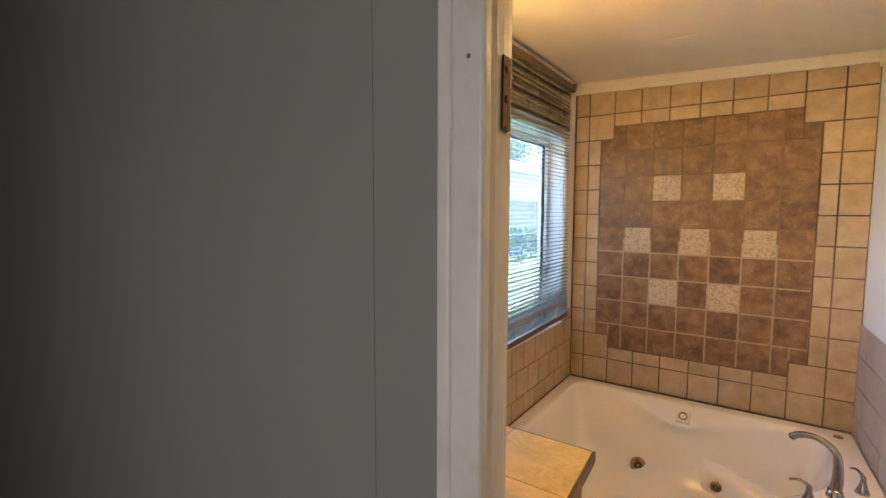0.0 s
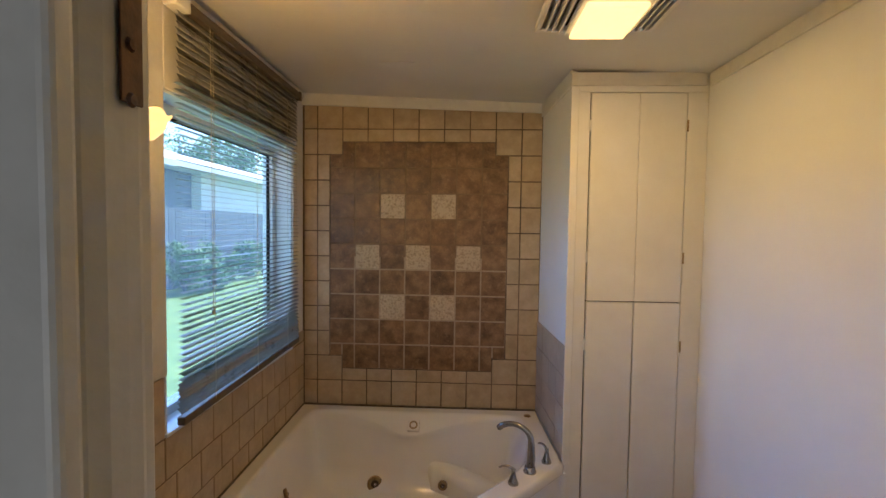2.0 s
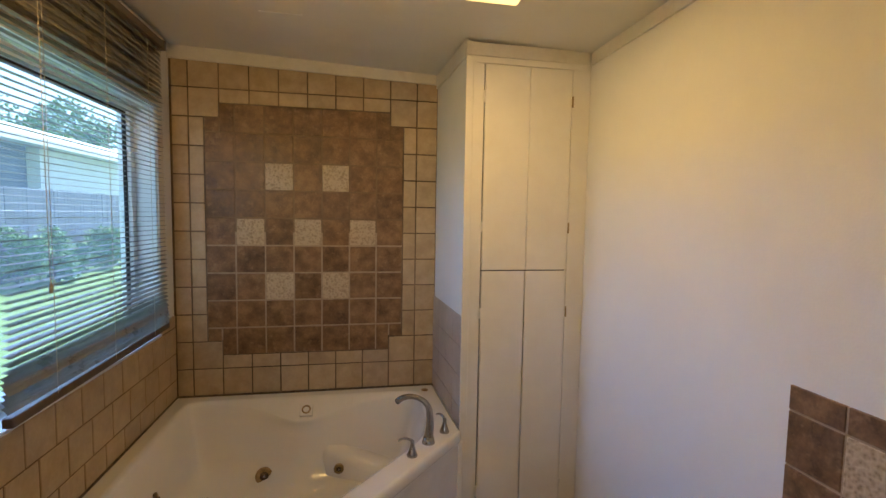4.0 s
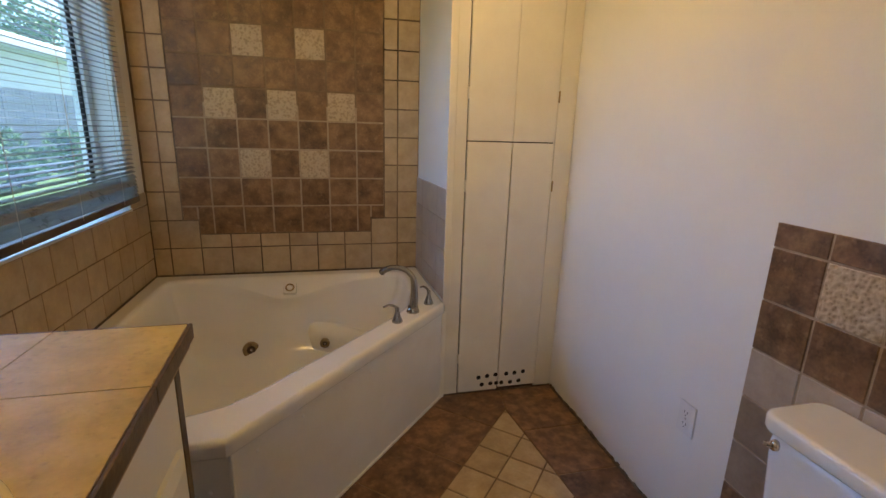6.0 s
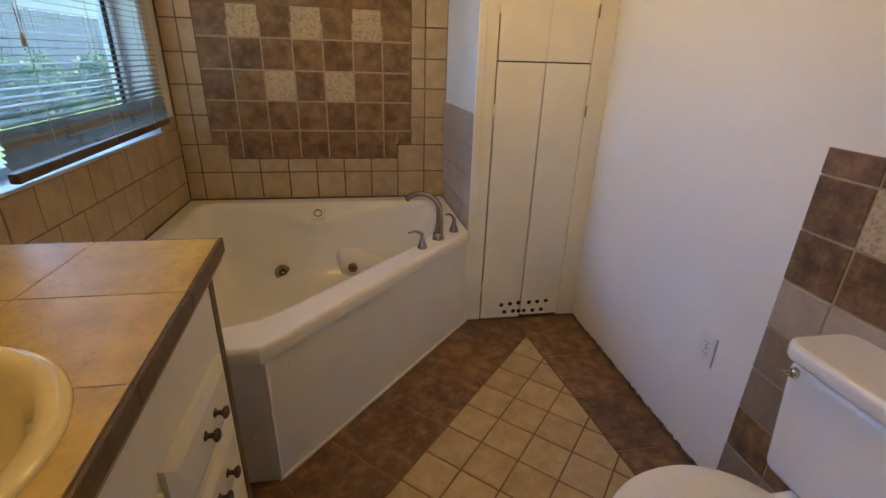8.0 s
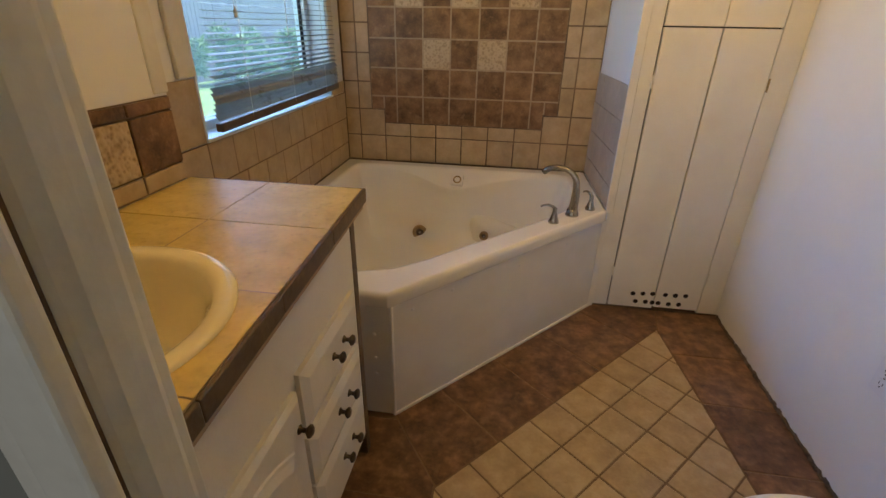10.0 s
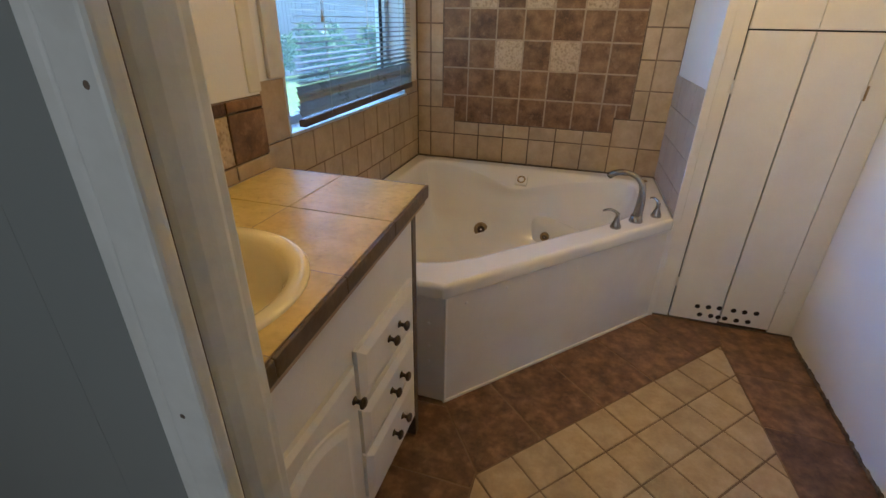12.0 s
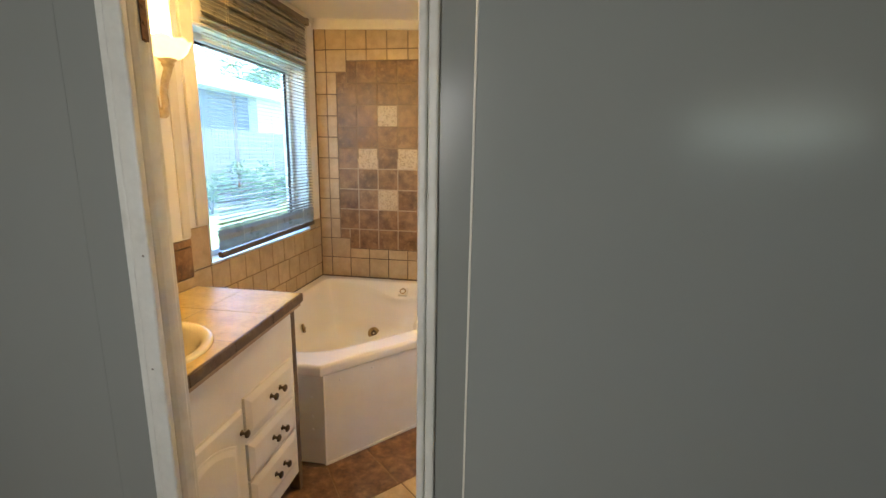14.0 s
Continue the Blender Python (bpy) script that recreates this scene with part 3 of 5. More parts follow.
part("tassel", turned([(0.0, 0.0), (0.005, 0.003), (0.0055, 0.02), (0.002, 0.036), (0.0, 0.037)], 12, m=pose(BX + 0.025, -1.152, 1.315)), M_CORD, blind, smooth=True)

# ---- linen closet ----
closet = thing("linen_closet", "white built-in linen closet with four tall plain doors", "closet")
part("side_panel", prism([(XA, 0.008), (XC, YC + 0.0205), (XC + 0.018, YC + 0.0205), (XA + 0.018, 0.008)], 0, ceil_z(XC) - 0.003), M_WALL, closet, "white painted side above the tub tiles")
# closet's inner shade painted as a sheet close behind the doors
part("body", box(XC + 0.02, XR - 0.002, YC + 0.035, YC + 0.05, 0.0, 2.39), M_DARK, closet, "near-black sheet painted as the shade inside")
part("stile", box(XC, 1.6193, YC, YC + 0.02, 0, 2.29, 0.002), M_WHITE, closet)
part("stile", box(2.0627, XR - 0.001, YC, YC + 0.02, 0, 2.29, 0.002), M_WHITE, closet)
part("top_rail", box(XC, XR - 0.001, YC, YC + 0.02, 2.2905, 2.37, 0.002), M_WHITE, closet)
part("crown_strip", box(XC - 0.012, XR - 0.013, YC - 0.012, YC - 0.0005, 2.318, 2.378, 0.003), M_TRIM, closet)
part("crown_strip", prism([(XA - 0.012, -0.018), (XC - 0.012, YC), (XC - 0.0005, YC), (XA - 0.0005, -0.018)], 2.318, 2.393), M_TRIM, closet)
part("corner_strip", box(XC - 0.012, XC + 0.024, YC - 0.010, YC - 0.0006, 0.515, 2.316, 0.003), M_WHITE, closet)
HOLES = [(1.737, 0.090), (1.785, 0.094), (1.832, 0.098), (1.757, 0.046), (1.806, 0.048), (1.839, 0.047),
         (1.893, 0.098), (1.940, 0.099), (1.989, 0.102), (1.868, 0.047), (1.918, 0.046), (1.967, 0.049)]
for nm, x0, x1, z0, z1, hx in (("upper", 1.6240, 1.8443, 1.3163, 2.286, 1.618), ("upper", 1.8457, 2.0585, 1.3163, 2.286, 2.062),
                               ("lower", 1.6245, 1.8420, 0.012, 1.311, 1.619), ("lower", 1.8475, 2.0585, 0.022, 1.311, 2.063)):
    d = part("door", box(x0, x1, YC - 0.006, YC + 0.012, z0, z1, 0.002), M_WHITE, closet, "plain white painted door" if nm == "upper" else "plain white door with a row of air holes")
    for hz in ((2.135, 1.525) if nm == "upper" else (1.107, 0.212)):
        h = part("hinge", box(hx - 0.010, hx + 0.010, YC - 0.0085, YC - 0.0062, hz - 0.022, hz + 0.022, 0.001), M_WHITE, d)
        bm = tube([(hx, YC - 0.011, hz - 0.026), (hx, YC - 0.011, hz + 0.026)], [0.0042, 0.0042], 8)
        part("hinge_barrel", bm, M_WHITE if hx < 1.8 or nm == "lower" and hz < 1 else M_BRASS, d, "hinge barrel with worn paint")
    if nm == "lower":
        for hx2, hz2 in HOLES:
            if x0 < hx2 < x1:
                # no hole is cut: a flat disc carries its shade
                b = turned([(0.0, 0.0), (0.0122, 0.0)], 16, m=pose(hx2, YC - 0.0064, hz2, 90, 0, 0))
                part("air_hole", b, M_DARK, d, "near-black disc painted as a shaded air hole")
# shade of the gap below the doors put in as a dark strip
structure("baseboard", box(XC, XR - 0.001, YC - 0.004, YC - 0.0005, 0.0, 0.008), M_CAULK, "dark strip painted as the gap under the closet doors", "baseboard")
rb = random.Random(17)
bm = bmesh.new()
y = -1.75
while y < YC - 0.03:
    w = rb.uniform(0.008, 0.022)
    box(XR - rb.uniform(0.005, 0.012), XR - 0.0005, y, y + w, 0.0, rb.uniform(0.006, 0.017), 0, bm=bm)
    y += w
structure("baseboard_right", bm, M_CAULK, "dark ragged joint where wall meets floor", "baseboard")

# ---- corner tub ----
tub = thing("corner_bathtub", "white acrylic corner whirlpool tub with a low diagonal front", "bathtub")
TUB = [(XL + 0.002, -0.002), (XL + 0.002, -1.545), (0.715, -1.545), (1.535, -0.632), (1.533, -0.600), (XA - 0.002, -0.002)]
OPEN = [(0.13, -0.09), (0.13, -1.39), (0.59, -1.404), (0.725, -1.340), (1.225, -0.805), (1.350, -0.650), (1.40, -0.45), (1.40, -0.09)]
TC = (0.66, -0.66)


def reach(poly, ang):
    """How far a ray from the tub's middle goes to a plan."""
    dx, dy = math.cos(ang), math.sin(ang)
    best = 9.0
    for k in range(len(poly)):
        (ax, ay), (bx, by) = poly[k], poly[(k + 1) % len(poly)]
        ex, ey = bx - ax, by - ay
        det = dx * -ey + dy * ex
        if abs(det) < 1e-9:
            continue
        px, py = ax - TC[0], ay - TC[1]
        t = (px * -ey + py * ex) / det
        u = (dx * py - dy * px) / det
        if t > 0 and -1e-6 <= u <= 1 + 1e-6:
            best = min(best, t)
    return best


corner_angles = [math.atan2(y - TC[1], x - TC[0]) for x, y in TUB]
angles = sorted({round(a, 5) for a in corner_angles} | {round(-math.pi + 2 * math.pi * (k + 0.5) / 160, 5) for k in range(160)})
opening = [reach(OPEN, a) for a in angles]
for _ in range(5):
    opening = [(opening[k - 1] + 2 * opening[k] + opening[(k + 1) % len(opening)]) / 4 for k in range(len(opening))]


def bulge(a):
    """The rest that swells into the basin from the back wall."""
    return math.exp(-((a - math.radians(80)) / 0.46) ** 2)


def ring(bm, rad, z):
    return [bm.verts.new((TC[0] + r * math.cos(a), TC[1] + r * math.sin(a), zz)) for a, r, zz in zip(angles, rad, z)]


bm = bmesh.new()
n = len(angles)
edge = [reach(TUB, a) for a in angles]
flat = [RIM] * n
spec = [
    ([e - 0.006 for e in edge], [RIM - 0.056] * n),
    ([e - 0.001 for e in edge], [RIM - 0.053] * n),
    (edge, [RIM - 0.049] * n),
    (edge, [RIM - 0.020] * n),
    ([e - 0.002 for e in edge], [RIM - 0.011] * n),
    ([e - 0.007 for e in edge], [RIM - 0.003] * n),
    ([e - 0.015 for e in edge], flat),
    ([e - 0.020 for e in edge], flat),
    ([o + 0.020 for o in opening], flat),
    ([o + 0.012 for o in opening], flat),
    ([o + 0.002 - 0.02 * bulge(a) for o, a in zip(opening, angles)], [RIM - 0.004 - 0.004 * bulge(a) for a in angles]),
    ([o - 0.004 - 0.100 * bulge(a) for o, a in zip(opening, angles)], [RIM - 0.010 - 0.078 * bulge(a) for a in angles]),
    ([o - 0.008 - 0.105 * bulge(a) for o, a in zip(opening, angles)], [RIM - 0.018 - 0.080 * bulge(a) for a in angles]),
    ([o - 0.016 - 0.072 * bulge(a) for o, a in zip(opening, angles)], [RIM - 0.07 - 0.05 * bulge(a) for a in angles]),
    ([o * 0.95 - 0.02 - 0.055 * bulge(a) for o, a in zip(opening, angles)], [0.36 for a in angles]),
    ([o * 0.91 - 0.02 - 0.055 * bulge(a) for o, a in zip(opening, angles)], [0.22] * n),
    ([o * 0.86 - 0.025 - 0.08 * bulge(a) for o, a in zip(opening, angles)], [0.145] * n),
    ([o * 0.72 - 0.03 - 0.10 * bulge(a) for o, a in zip(opening, angles)], [0.105] * n),
    ([o * 0.30 for o in opening], [0.095] * n),
]
rings = [ring(bm, r, z) for r, z in spec]
for a, b in zip(rings, rings[1:]):
    for k in range(n):
        bm.faces.new((a[k], a[(k + 1) % n], b[(k + 1) % n], b[k]))
mid = bm.verts.new((TC[0], TC[1], 0.093))
for k in range(n):
    bm.faces.new((rings[-1][k], rings[-1][(k + 1) % n], mid))
shell = part("shell", bm, M_TUB, tub, smooth=True)
# moulded seat in the far corner of the basin
bm = box(0.815, 1.34, -0.283, -0.03, 0.02, 0.318, 0.07, seg=8)
for v in bm.verts:
    if v.co.z > 0.2:
        v.co.z -= 0.36 * (v.co.x - 0.835)
    if v.co.y < -0.2:
        v.co.y += 0.30 * (v.co.z - 0.18) + 0.075 * max(0.0, 1.0 - (v.co.x - 0.815) / 0.20)
part("seat", bm, M_TUB, tub, smooth=True)
part("skirt", prism([(0.722, -1.527), (1.523, -0.632), (1.515, -0.625), (0.714, -1.518)], 0.0, 0.476), M_WHITE, tub, "white painted front panel with screw heads")
part("skirt", box(0.56, 0.7205, -1.532, -1.522, 0.004, 0.476, 0.001), M_WHITE, tub, "white end panel with small plugs")
part("corner_trim", tube([(0.7205, -1.5295, 0.0), (0.7205, -1.5295, 0.475)], [0.006, 0.006], 10), M_WHITE, tub, "white rounded corner strip")
part("caulk_line", prism([(0.727, -1.532), (1.533, -0.633), (1.523, -0.6325), (0.722, -1.5275)], 0.0, 0.010), M_CAULK_WHITE, tub, "white caulk along the floor")
part("filler_strip", prism([(1.5242, -0.6328), (1.546, -0.6262), (1.546, -0.6160), (1.512, -0.6160), (1.514, -0.6245)], 0.0, 0.476), M_WHITE, tub, "white filler beside the closet")
part("caulk_line", box(XL + 0.003, XA - 0.003, -0.010, -0.001, RIM + 0.0005, RIM + 0.007), M_CAULK, tub, "dark mouldy caulk line")
part("caulk_line", box(XL + 0.0095, XL + 0.016, -1.2, -0.011, RIM + 0.0005, RIM + 0.006), M_CAULK, tub, "dark mouldy caulk line")
for s, zz in ((0.52, 0.425), (0.78, 0.432), (0.22, 0.44), (0.07, 0.43)):
    p = Vector((0.722, -1.527, zz)).lerp(Vector((1.523, -0.632, zz)), s)
    b = turned([(0.0, 0.003), (0.004, 0.0025), (0.006, 0.0)], 12)
    b.transform(Matrix.Translation(p) @ Vector((0.745, -0.667, 0)).to_track_quat("Z", "Y").to_matrix().to_4x4())
    part("plug", b, M_PLASTIC, tub, smooth=True)
for zz in (0.36, 0.26, 0.19):
    part("plug", turned([(0.0, 0.003), (0.004, 0.0025), (0.006, 0.0)], 12, m=pose(0.66, -1.532, zz, 90, 0, 0)), M_PLASTIC, tub, smooth=True)


def jet(at, facing, size, metal):
    """A whirlpool jet: flange, ring and nozzle."""
    m = Matrix.Translation(at) @ Vector(facing).to_track_quat("Z", "Y").to_matrix().to_4x4()
    j = part("jet", turned([(size * 0.45, 0.004), (size * 0.8, 0.006), (size, 0.0035), (size, -0.012), (0, -0.012)], 28, m=m), metal, tub, "round tarnished brass whirlpool jet", True)
    part("nozzle", turned([(0.0, 0.009), (size * 0.2, 0.009), (size * 0.28, 0.004), (size * 0.5, 0.0045), (size * 0.5, -0.01)], 20, m=m), M_BRONZE, j, "dark nozzle", True)
    part("nozzle_eye", turned([(0.0, 0.011), (size * 0.14, 0.0105), (size * 0.15, 0.008)], 14, m=m), M_CHROME, j, "", True)


def basin_point(x, z, side_deg):
    """The basin wall above a plan angle at height z."""
    a = math.radians(side_deg)
    k = min(range(n), key=lambda i: abs(angles[i] - a))
    for (ra, za), (rb, zb) in zip(spec[11:], spec[12:]):
        if zb[k] <= z <= za[k]:
            s = (z - za[k]) / (zb[k] - za[k])
            r = ra[k] + s * (rb[k] - ra[k])
            return Vector((TC[0] + r * math.cos(angles[k]), TC[1] + r * math.sin(angles[k]), z))
    return Vector((TC[0], TC[1], z))


for ang, zz, size in ((103.5, 0.158, 0.044), (205, 0.33, 0.030)):
    p = basin_point(0, zz, ang)
    jet(p + Vector((-math.cos(radians(ang)), -math.sin(radians(ang)), 0)) * 0.011, (-math.cos(radians(ang)), -math.sin(radians(ang)), 0.22), size, M_BRASS)
jet(Vector((0.942, -0.262, 0.182)), (0, -1, 0.05), 0.027, M_BRASS)
# suction cover on the rest and the air control on the deck
m = Matrix.Translation((0.762, -0.165, RIM - 0.046)) @ Vector((0.0, -0.66, 0.75)).to_track_quat("Z", "Y").to_matrix().to_4x4()
bm = box(-0.034, 0.034, -0.034, 0.034, -0.03, 0.006, 0.003)
bm.transform(m)
part("air_cover", bm, M_TUB, tub, "square white air cover")
part("air_ring", turned([(0.016, 0.005), (0.017, 0.010), (0.024, 0.010), (0.025, 0.005)], 28, m=m), M_BRASS, tub, "thin brass ring", True)
part("air_switch", turned([(0.0, 0.007), (0.012, 0.006), (0.019, 0.005), (0.021, 0.0)], 24, m=pose(1.437, -0.088, RIM)), M_BRASS, tub, "round bronze air switch", True)

# ---- tub faucet ----
faucet = thing("tub_faucet", "brushed nickel arched roman tub faucet on the tub deck", "faucet")
FD = Vector((-0.83, 0.30, 0)).normalized()
base = Vector((1.362, -0.722, RIM))
bm = turned([(0.0, 0.0), (0.030, 0.0), (0.030, 0.006), (0.026, 0.014), (0.0235, 0.03), (0.0, 0.03)], 24, m=Matrix.Translation(base))
part("base", bm, M_NICKEL, faucet, smooth=True)
pts, rad = [], []
for k in range(23):
    s = k / 22
    if s < 0.42:
        q = s / 0.42
        p = base + Vector((0, 0, 0.02 + 0.125 * q)) + FD * (-0.010 * math.sin(q * math.pi / 2) + 0.008 * q * q)
    else:
        a = (s - 0.42) / 0.58 * radians(146)
        p = base + Vector((0, 0, 0.145 + 0.066 * math.sin(a))) + FD * (-0.002 + 0.083 * (1 - math.cos(a)))
    pts.append(p)
    rad.append(0.0215 - 0.0095 * min(1, s * 1.6) + (0.0025 * max(0, s - 0.8) / 0.2))
part("spout", tube(pts, rad, 20), M_NICKEL, faucet, smooth=True)
tip = pts[-1]
part("aerator", tube([tip, tip + (pts[-1] - pts[-2]).normalized() * 0.004], [0.0125, 0.0125], 16), M_DARK, faucet, "dark outlet")


def handle(at, turn):
    h = part("handle", turned([(0.0, 0.0), (0.023, 0.0), (0.024, 0.005), (0.0175, 0.020), (0.0105, 0.042), (0.0085, 0.058), (0.0095, 0.066), (0.0, 0.072)], 22, m=Matrix.Translation(at)), M_NICKEL, faucet, "flared nickel handle", True)
    d = Vector((math.cos(turn), math.sin(turn), 0))
    q = [Vector(at) + Vector((0, 0, 0.066)) + d * (0.062 * k / 8) + Vector((0, 0, 0.012 * math.sin(k / 8 * 3.0))) for k in range(9)]
    part("lever", tube(q, [0.0068 - 0.0025 * k / 8 for k in range(9)], 12), M_NICKEL, h, "curved lever", True)


handle((1.274, -0.828, RIM), radians(172))
handle((1.454, -0.632, RIM), radians(120))

# ---- vanity ----
vanity = thing("vanity_cabinet", "white painted bathroom vanity with arched door and three drawers", "vanity")
VX, VY0, VY1 = 0.672, -2.532, -1.715
part("body", box(XS + 0.002, VX - 0.018, VY0, VY1 - 0.0185, 0.095, 0.755), M_WHITE, vanity)
part("end_panel", box(XS + 0.002, VX - 0.018, VY1 - 0.018, VY1, 0.095, 0.868), M_WHITE, vanity)
# shade of the toe space painted as a near-black recessed board
part("toe_kick", box(XS + 0.002, VX - 0.07, VY0, VY1, 0.0, 0.0945), M_DARK, vanity, "recessed toe space painted near-black for its shade")
part("face_frame", box(VX - 0.0175, VX, VY0, VY1, 0.095, 0.868, 0.001), M_WHITE, vanity)
part("end_strip", box(VX - 0.048, VX + 0.002, VY1 + 0.0005, VY1 + 0.030, 0.0, 0.868, 0.002), M_EDGE, vanity, "brown strip at the vanity corner")


def bevelled_panel(x, y0, y1, z0, z1, thick, slope):
    b = bmesh.new()
    o = [(y0, z0), (y1, z0), (y1, z1), (y0, z1)]
    i = [(y0 + slope, z0 + slope), (y1 - slope, z0 + slope), (y1 - slope, z1 - slope), (y0 + slope, z1 - slope)]
    loops = [[b.verts.new((x, p[0], p[1])) for p in o], [b.verts.new((x + thick * 0.55, p[0], p[1])) for p in o],
             [b.verts.new((x + thick, p[0], p[1])) for p in i]]
    b.faces.new(loops[0][::-1])
    b.faces.new(loops[2])
    for l0, l1 in zip(loops, loops[1:]):
        for k in range(4):
            b.faces.new((l0[k], l0[(k + 1) % 4], l1[(k + 1) % 4], l1[k]))
    return b


def knob(parent, at):
    k = part("knob", turned([(0.0, 0.030), (0.008, 0.0295), (0.0135, 0.026), (0.0145, 0.022), (0.011, 0.0185), (0.0055, 0.014), (0.0055, 0.006), (0.0105, 0.0015), (0.0105, 0.0)], 22,
                            m=pose(*at, 0, 90, 0)), M_BRONZE, parent, "dark bronze knob", True)
    return k


for z0, z1 in ((0.514, 0.666), (0.339, 0.486), (0.170, 0.330)):
    d = part("drawer", bevelled_panel(VX + 0.0005, -2.087, -1.748, z0, z1, 0.020, 0.026), M_WHITE, vanity, "white bevelled drawer front")
    zc = (z0 + z1) / 2 + 0.004
    for y in (-1.867, -1.934):
        knob(d, (VX + 0.020, y, zc))
DY0, DY1, DZ0, DZ1 = -2.52, -2.104, 0.13, 0.640
vd = part("door", bevelled_panel(VX + 0.0005, DY0, DY1, DZ0, DZ1, 0.018, 0.012), M_WHITE, vanity, "white vanity door with an arched raised panel")
bm = bmesh.new()
arch = [(DY1 - 0.055, DZ0 + 0.06)] + [(DY0 + 0.055 + (DY1 - DY0 - 0.11) * (1 - k / 14), DZ1 - 0.105 + 0.055 * math.sin(math.pi * k / 14)) for k in range(15)] + [(DY0 + 0.055, DZ0 + 0.06)]
cy, cz = (DY0 + DY1) / 2, (DZ0 + DZ1) / 2
levels = [(1.0, 0.0185), (0.985, 0.0225), (0.93, 0.0235), (0.80, 0.030)]
lo = [[bm.verts.new((VX + x, cy + (y - cy) * s, cz + (z - cz) * (s * 0.6 + 0.4 if s < 1 else 1))) for y, z in arch] for s, x in levels]
for l0, l1 in zip(lo, lo[1:]):
    for k in range(len(arch)):
        bm.faces.new((l0[k], l0[(k + 1) % len(arch)], l1[(k + 1) % len(arch)], l1[k]))
bm.faces.new(lo[-1])
part("raised_panel", bm, M_WHITE, vd)
knob(vd, (VX + 0.019, -2.128, 0.562))

counter = thing("countertop", "tan ceramic tiled vanity countertop with a brown tile edge", "countertop")
SC, SA, SB = (0.464, -2.310), 0.234, 0.233


def plate_with_hole(x0, x1, y0, y1, z0, z1, c, ra, rb, seg=48):
    b = bmesh.new()
    rim_pts = []
    for k in range(seg):
        a = 2 * math.pi * k / seg
        dx, dy = math.cos(a), math.sin(a)
        t = min([(x1 - c[0]) / dx if dx > 1e-9 else 9, (x0 - c[0]) / dx if dx < -1e-9 else 9, (y1 - c[1]) / dy if dy > 1e-9 else 9, (y0 - c[1]) / dy if dy < -1e-9 else 9])
        rim_pts.append(((c[0] + ra * dx, c[1] + rb * dy), (c[0] + t * dx, c[1] + t * dy)))
    for corner in ((x0, y0), (x1, y0), (x1, y1), (x0, y1)):
        k = min(range(seg), key=lambda i: math.dist(rim_pts[i][1], corner))
        rim_pts[k] = (rim_pts[k][0], corner)
    rows_ = [[b.verts.new((*p[s], z)) for p in rim_pts] for s, z in ((0, z1), (1, z1), (1, z0), (0, z0))]
    for r in range(4):
        for k in range(seg):
            b.faces.new((rows_[r][k], rows_[r][(k + 1) % seg], rows_[(r + 1) % 4][(k + 1) % seg], rows_[(r + 1) % 4][k]))
    return b


part("base", plate_with_hole(XS + 0.001, 0.711, -2.535, -1.668, 0.869, 0.9218, SC, 0.213, 0.211), M_GROUT_LIGHT, counter, "tile bed")
xs_, ys_ = [XS + 0.002, 0.440, 0.712], [-1.667, -1.930, -2.184, -2.41, -2.536]
for i in range(2):
    for j in range(4):
        poly = [(xs_[i], ys_[j + 1]), (xs_[i + 1], ys_[j + 1]), (xs_[i + 1], ys_[j]), (xs_[i], ys_[j])]
        poly = shrink(poly, 0.0014)
        # keep clear of the bowl: cut the corner that lies over it with three flats
        pieces = [poly]
        inside = [math.hypot((p[0] - SC[0]) / 0.216, (p[1] - SC[1]) / 0.216) for p in poly]
        if min(inside) < 1 or (poly[0][1] < SC[1] < poly[2][1]):
            pieces = []
            for k in range(12):
                a0, a1 = 2 * math.pi * k / 12, 2 * math.pi * (k + 1) / 12
                q = poly
                q = clip(q, math.sin(a0), -math.cos(a0), math.sin(a0) * SC[0] - math.cos(a0) * SC[1])
                q = clip(q, -math.sin(a1), math.cos(a1), -math.sin(a1) * SC[0] + math.cos(a1) * SC[1]) if len(q) > 2 else q
                am = (a0 + a1) / 2
                q = clip(q, -math.cos(am), -math.sin(am), -math.cos(am) * SC[0] - math.sin(am) * SC[1] - 0.2145) if len(q) > 2 else q
                if len(q) > 2:
                    pieces.append(q)
        bm = bmesh.new()
        for q in pieces:
            lo_ = [bm.verts.new((*p, 0.914)) for p in q]
            hi_ = [bm.verts.new((*p, 0.924)) for p in q]
            bm.faces.new(hi_)
            if len(pieces) == 1:
                for k in range(len(q)):
                    bm.faces.new((lo_[k], lo_[(k + 1) % len(q)], hi_[(k + 1) % len(q)], hi_[k]))
        bmesh.ops.remove_doubles(bm, verts=bm.verts[:], dist=0.0005)
        part("tile", bm, M_COUNTER, counter)
for y0, y1 in ((-1.9298, -1.657), (-2.1838, -1.9302), (-2.4098, -2.1842), (-2.536, -2.4102)):
    part("edge_tile", box(0.7112, 0.7195, y0, y1, 0.886, 0.9225, 0.0025), M_EDGE, counter, "brown edge tile")
part("edge_tile", box(XS + 0.003, 0.4505, -1.6665, -1.657, 0.886, 0.9225, 0.003), M_EDGE, counter, "brown edge tile")
part("edge_tile", box(0.4535, 0.7115, -1.6665, -1.657, 0.886, 0.9225, 0.003), M_EDGE, counter, "brown edge tile")
# the front runs slightly out of square
for ob in counter.children:
    for v in ob.data.vertices:
        if v.co.x > 0.70:
            v.co.x -= 0.06 * (v.co.y + 1.93)

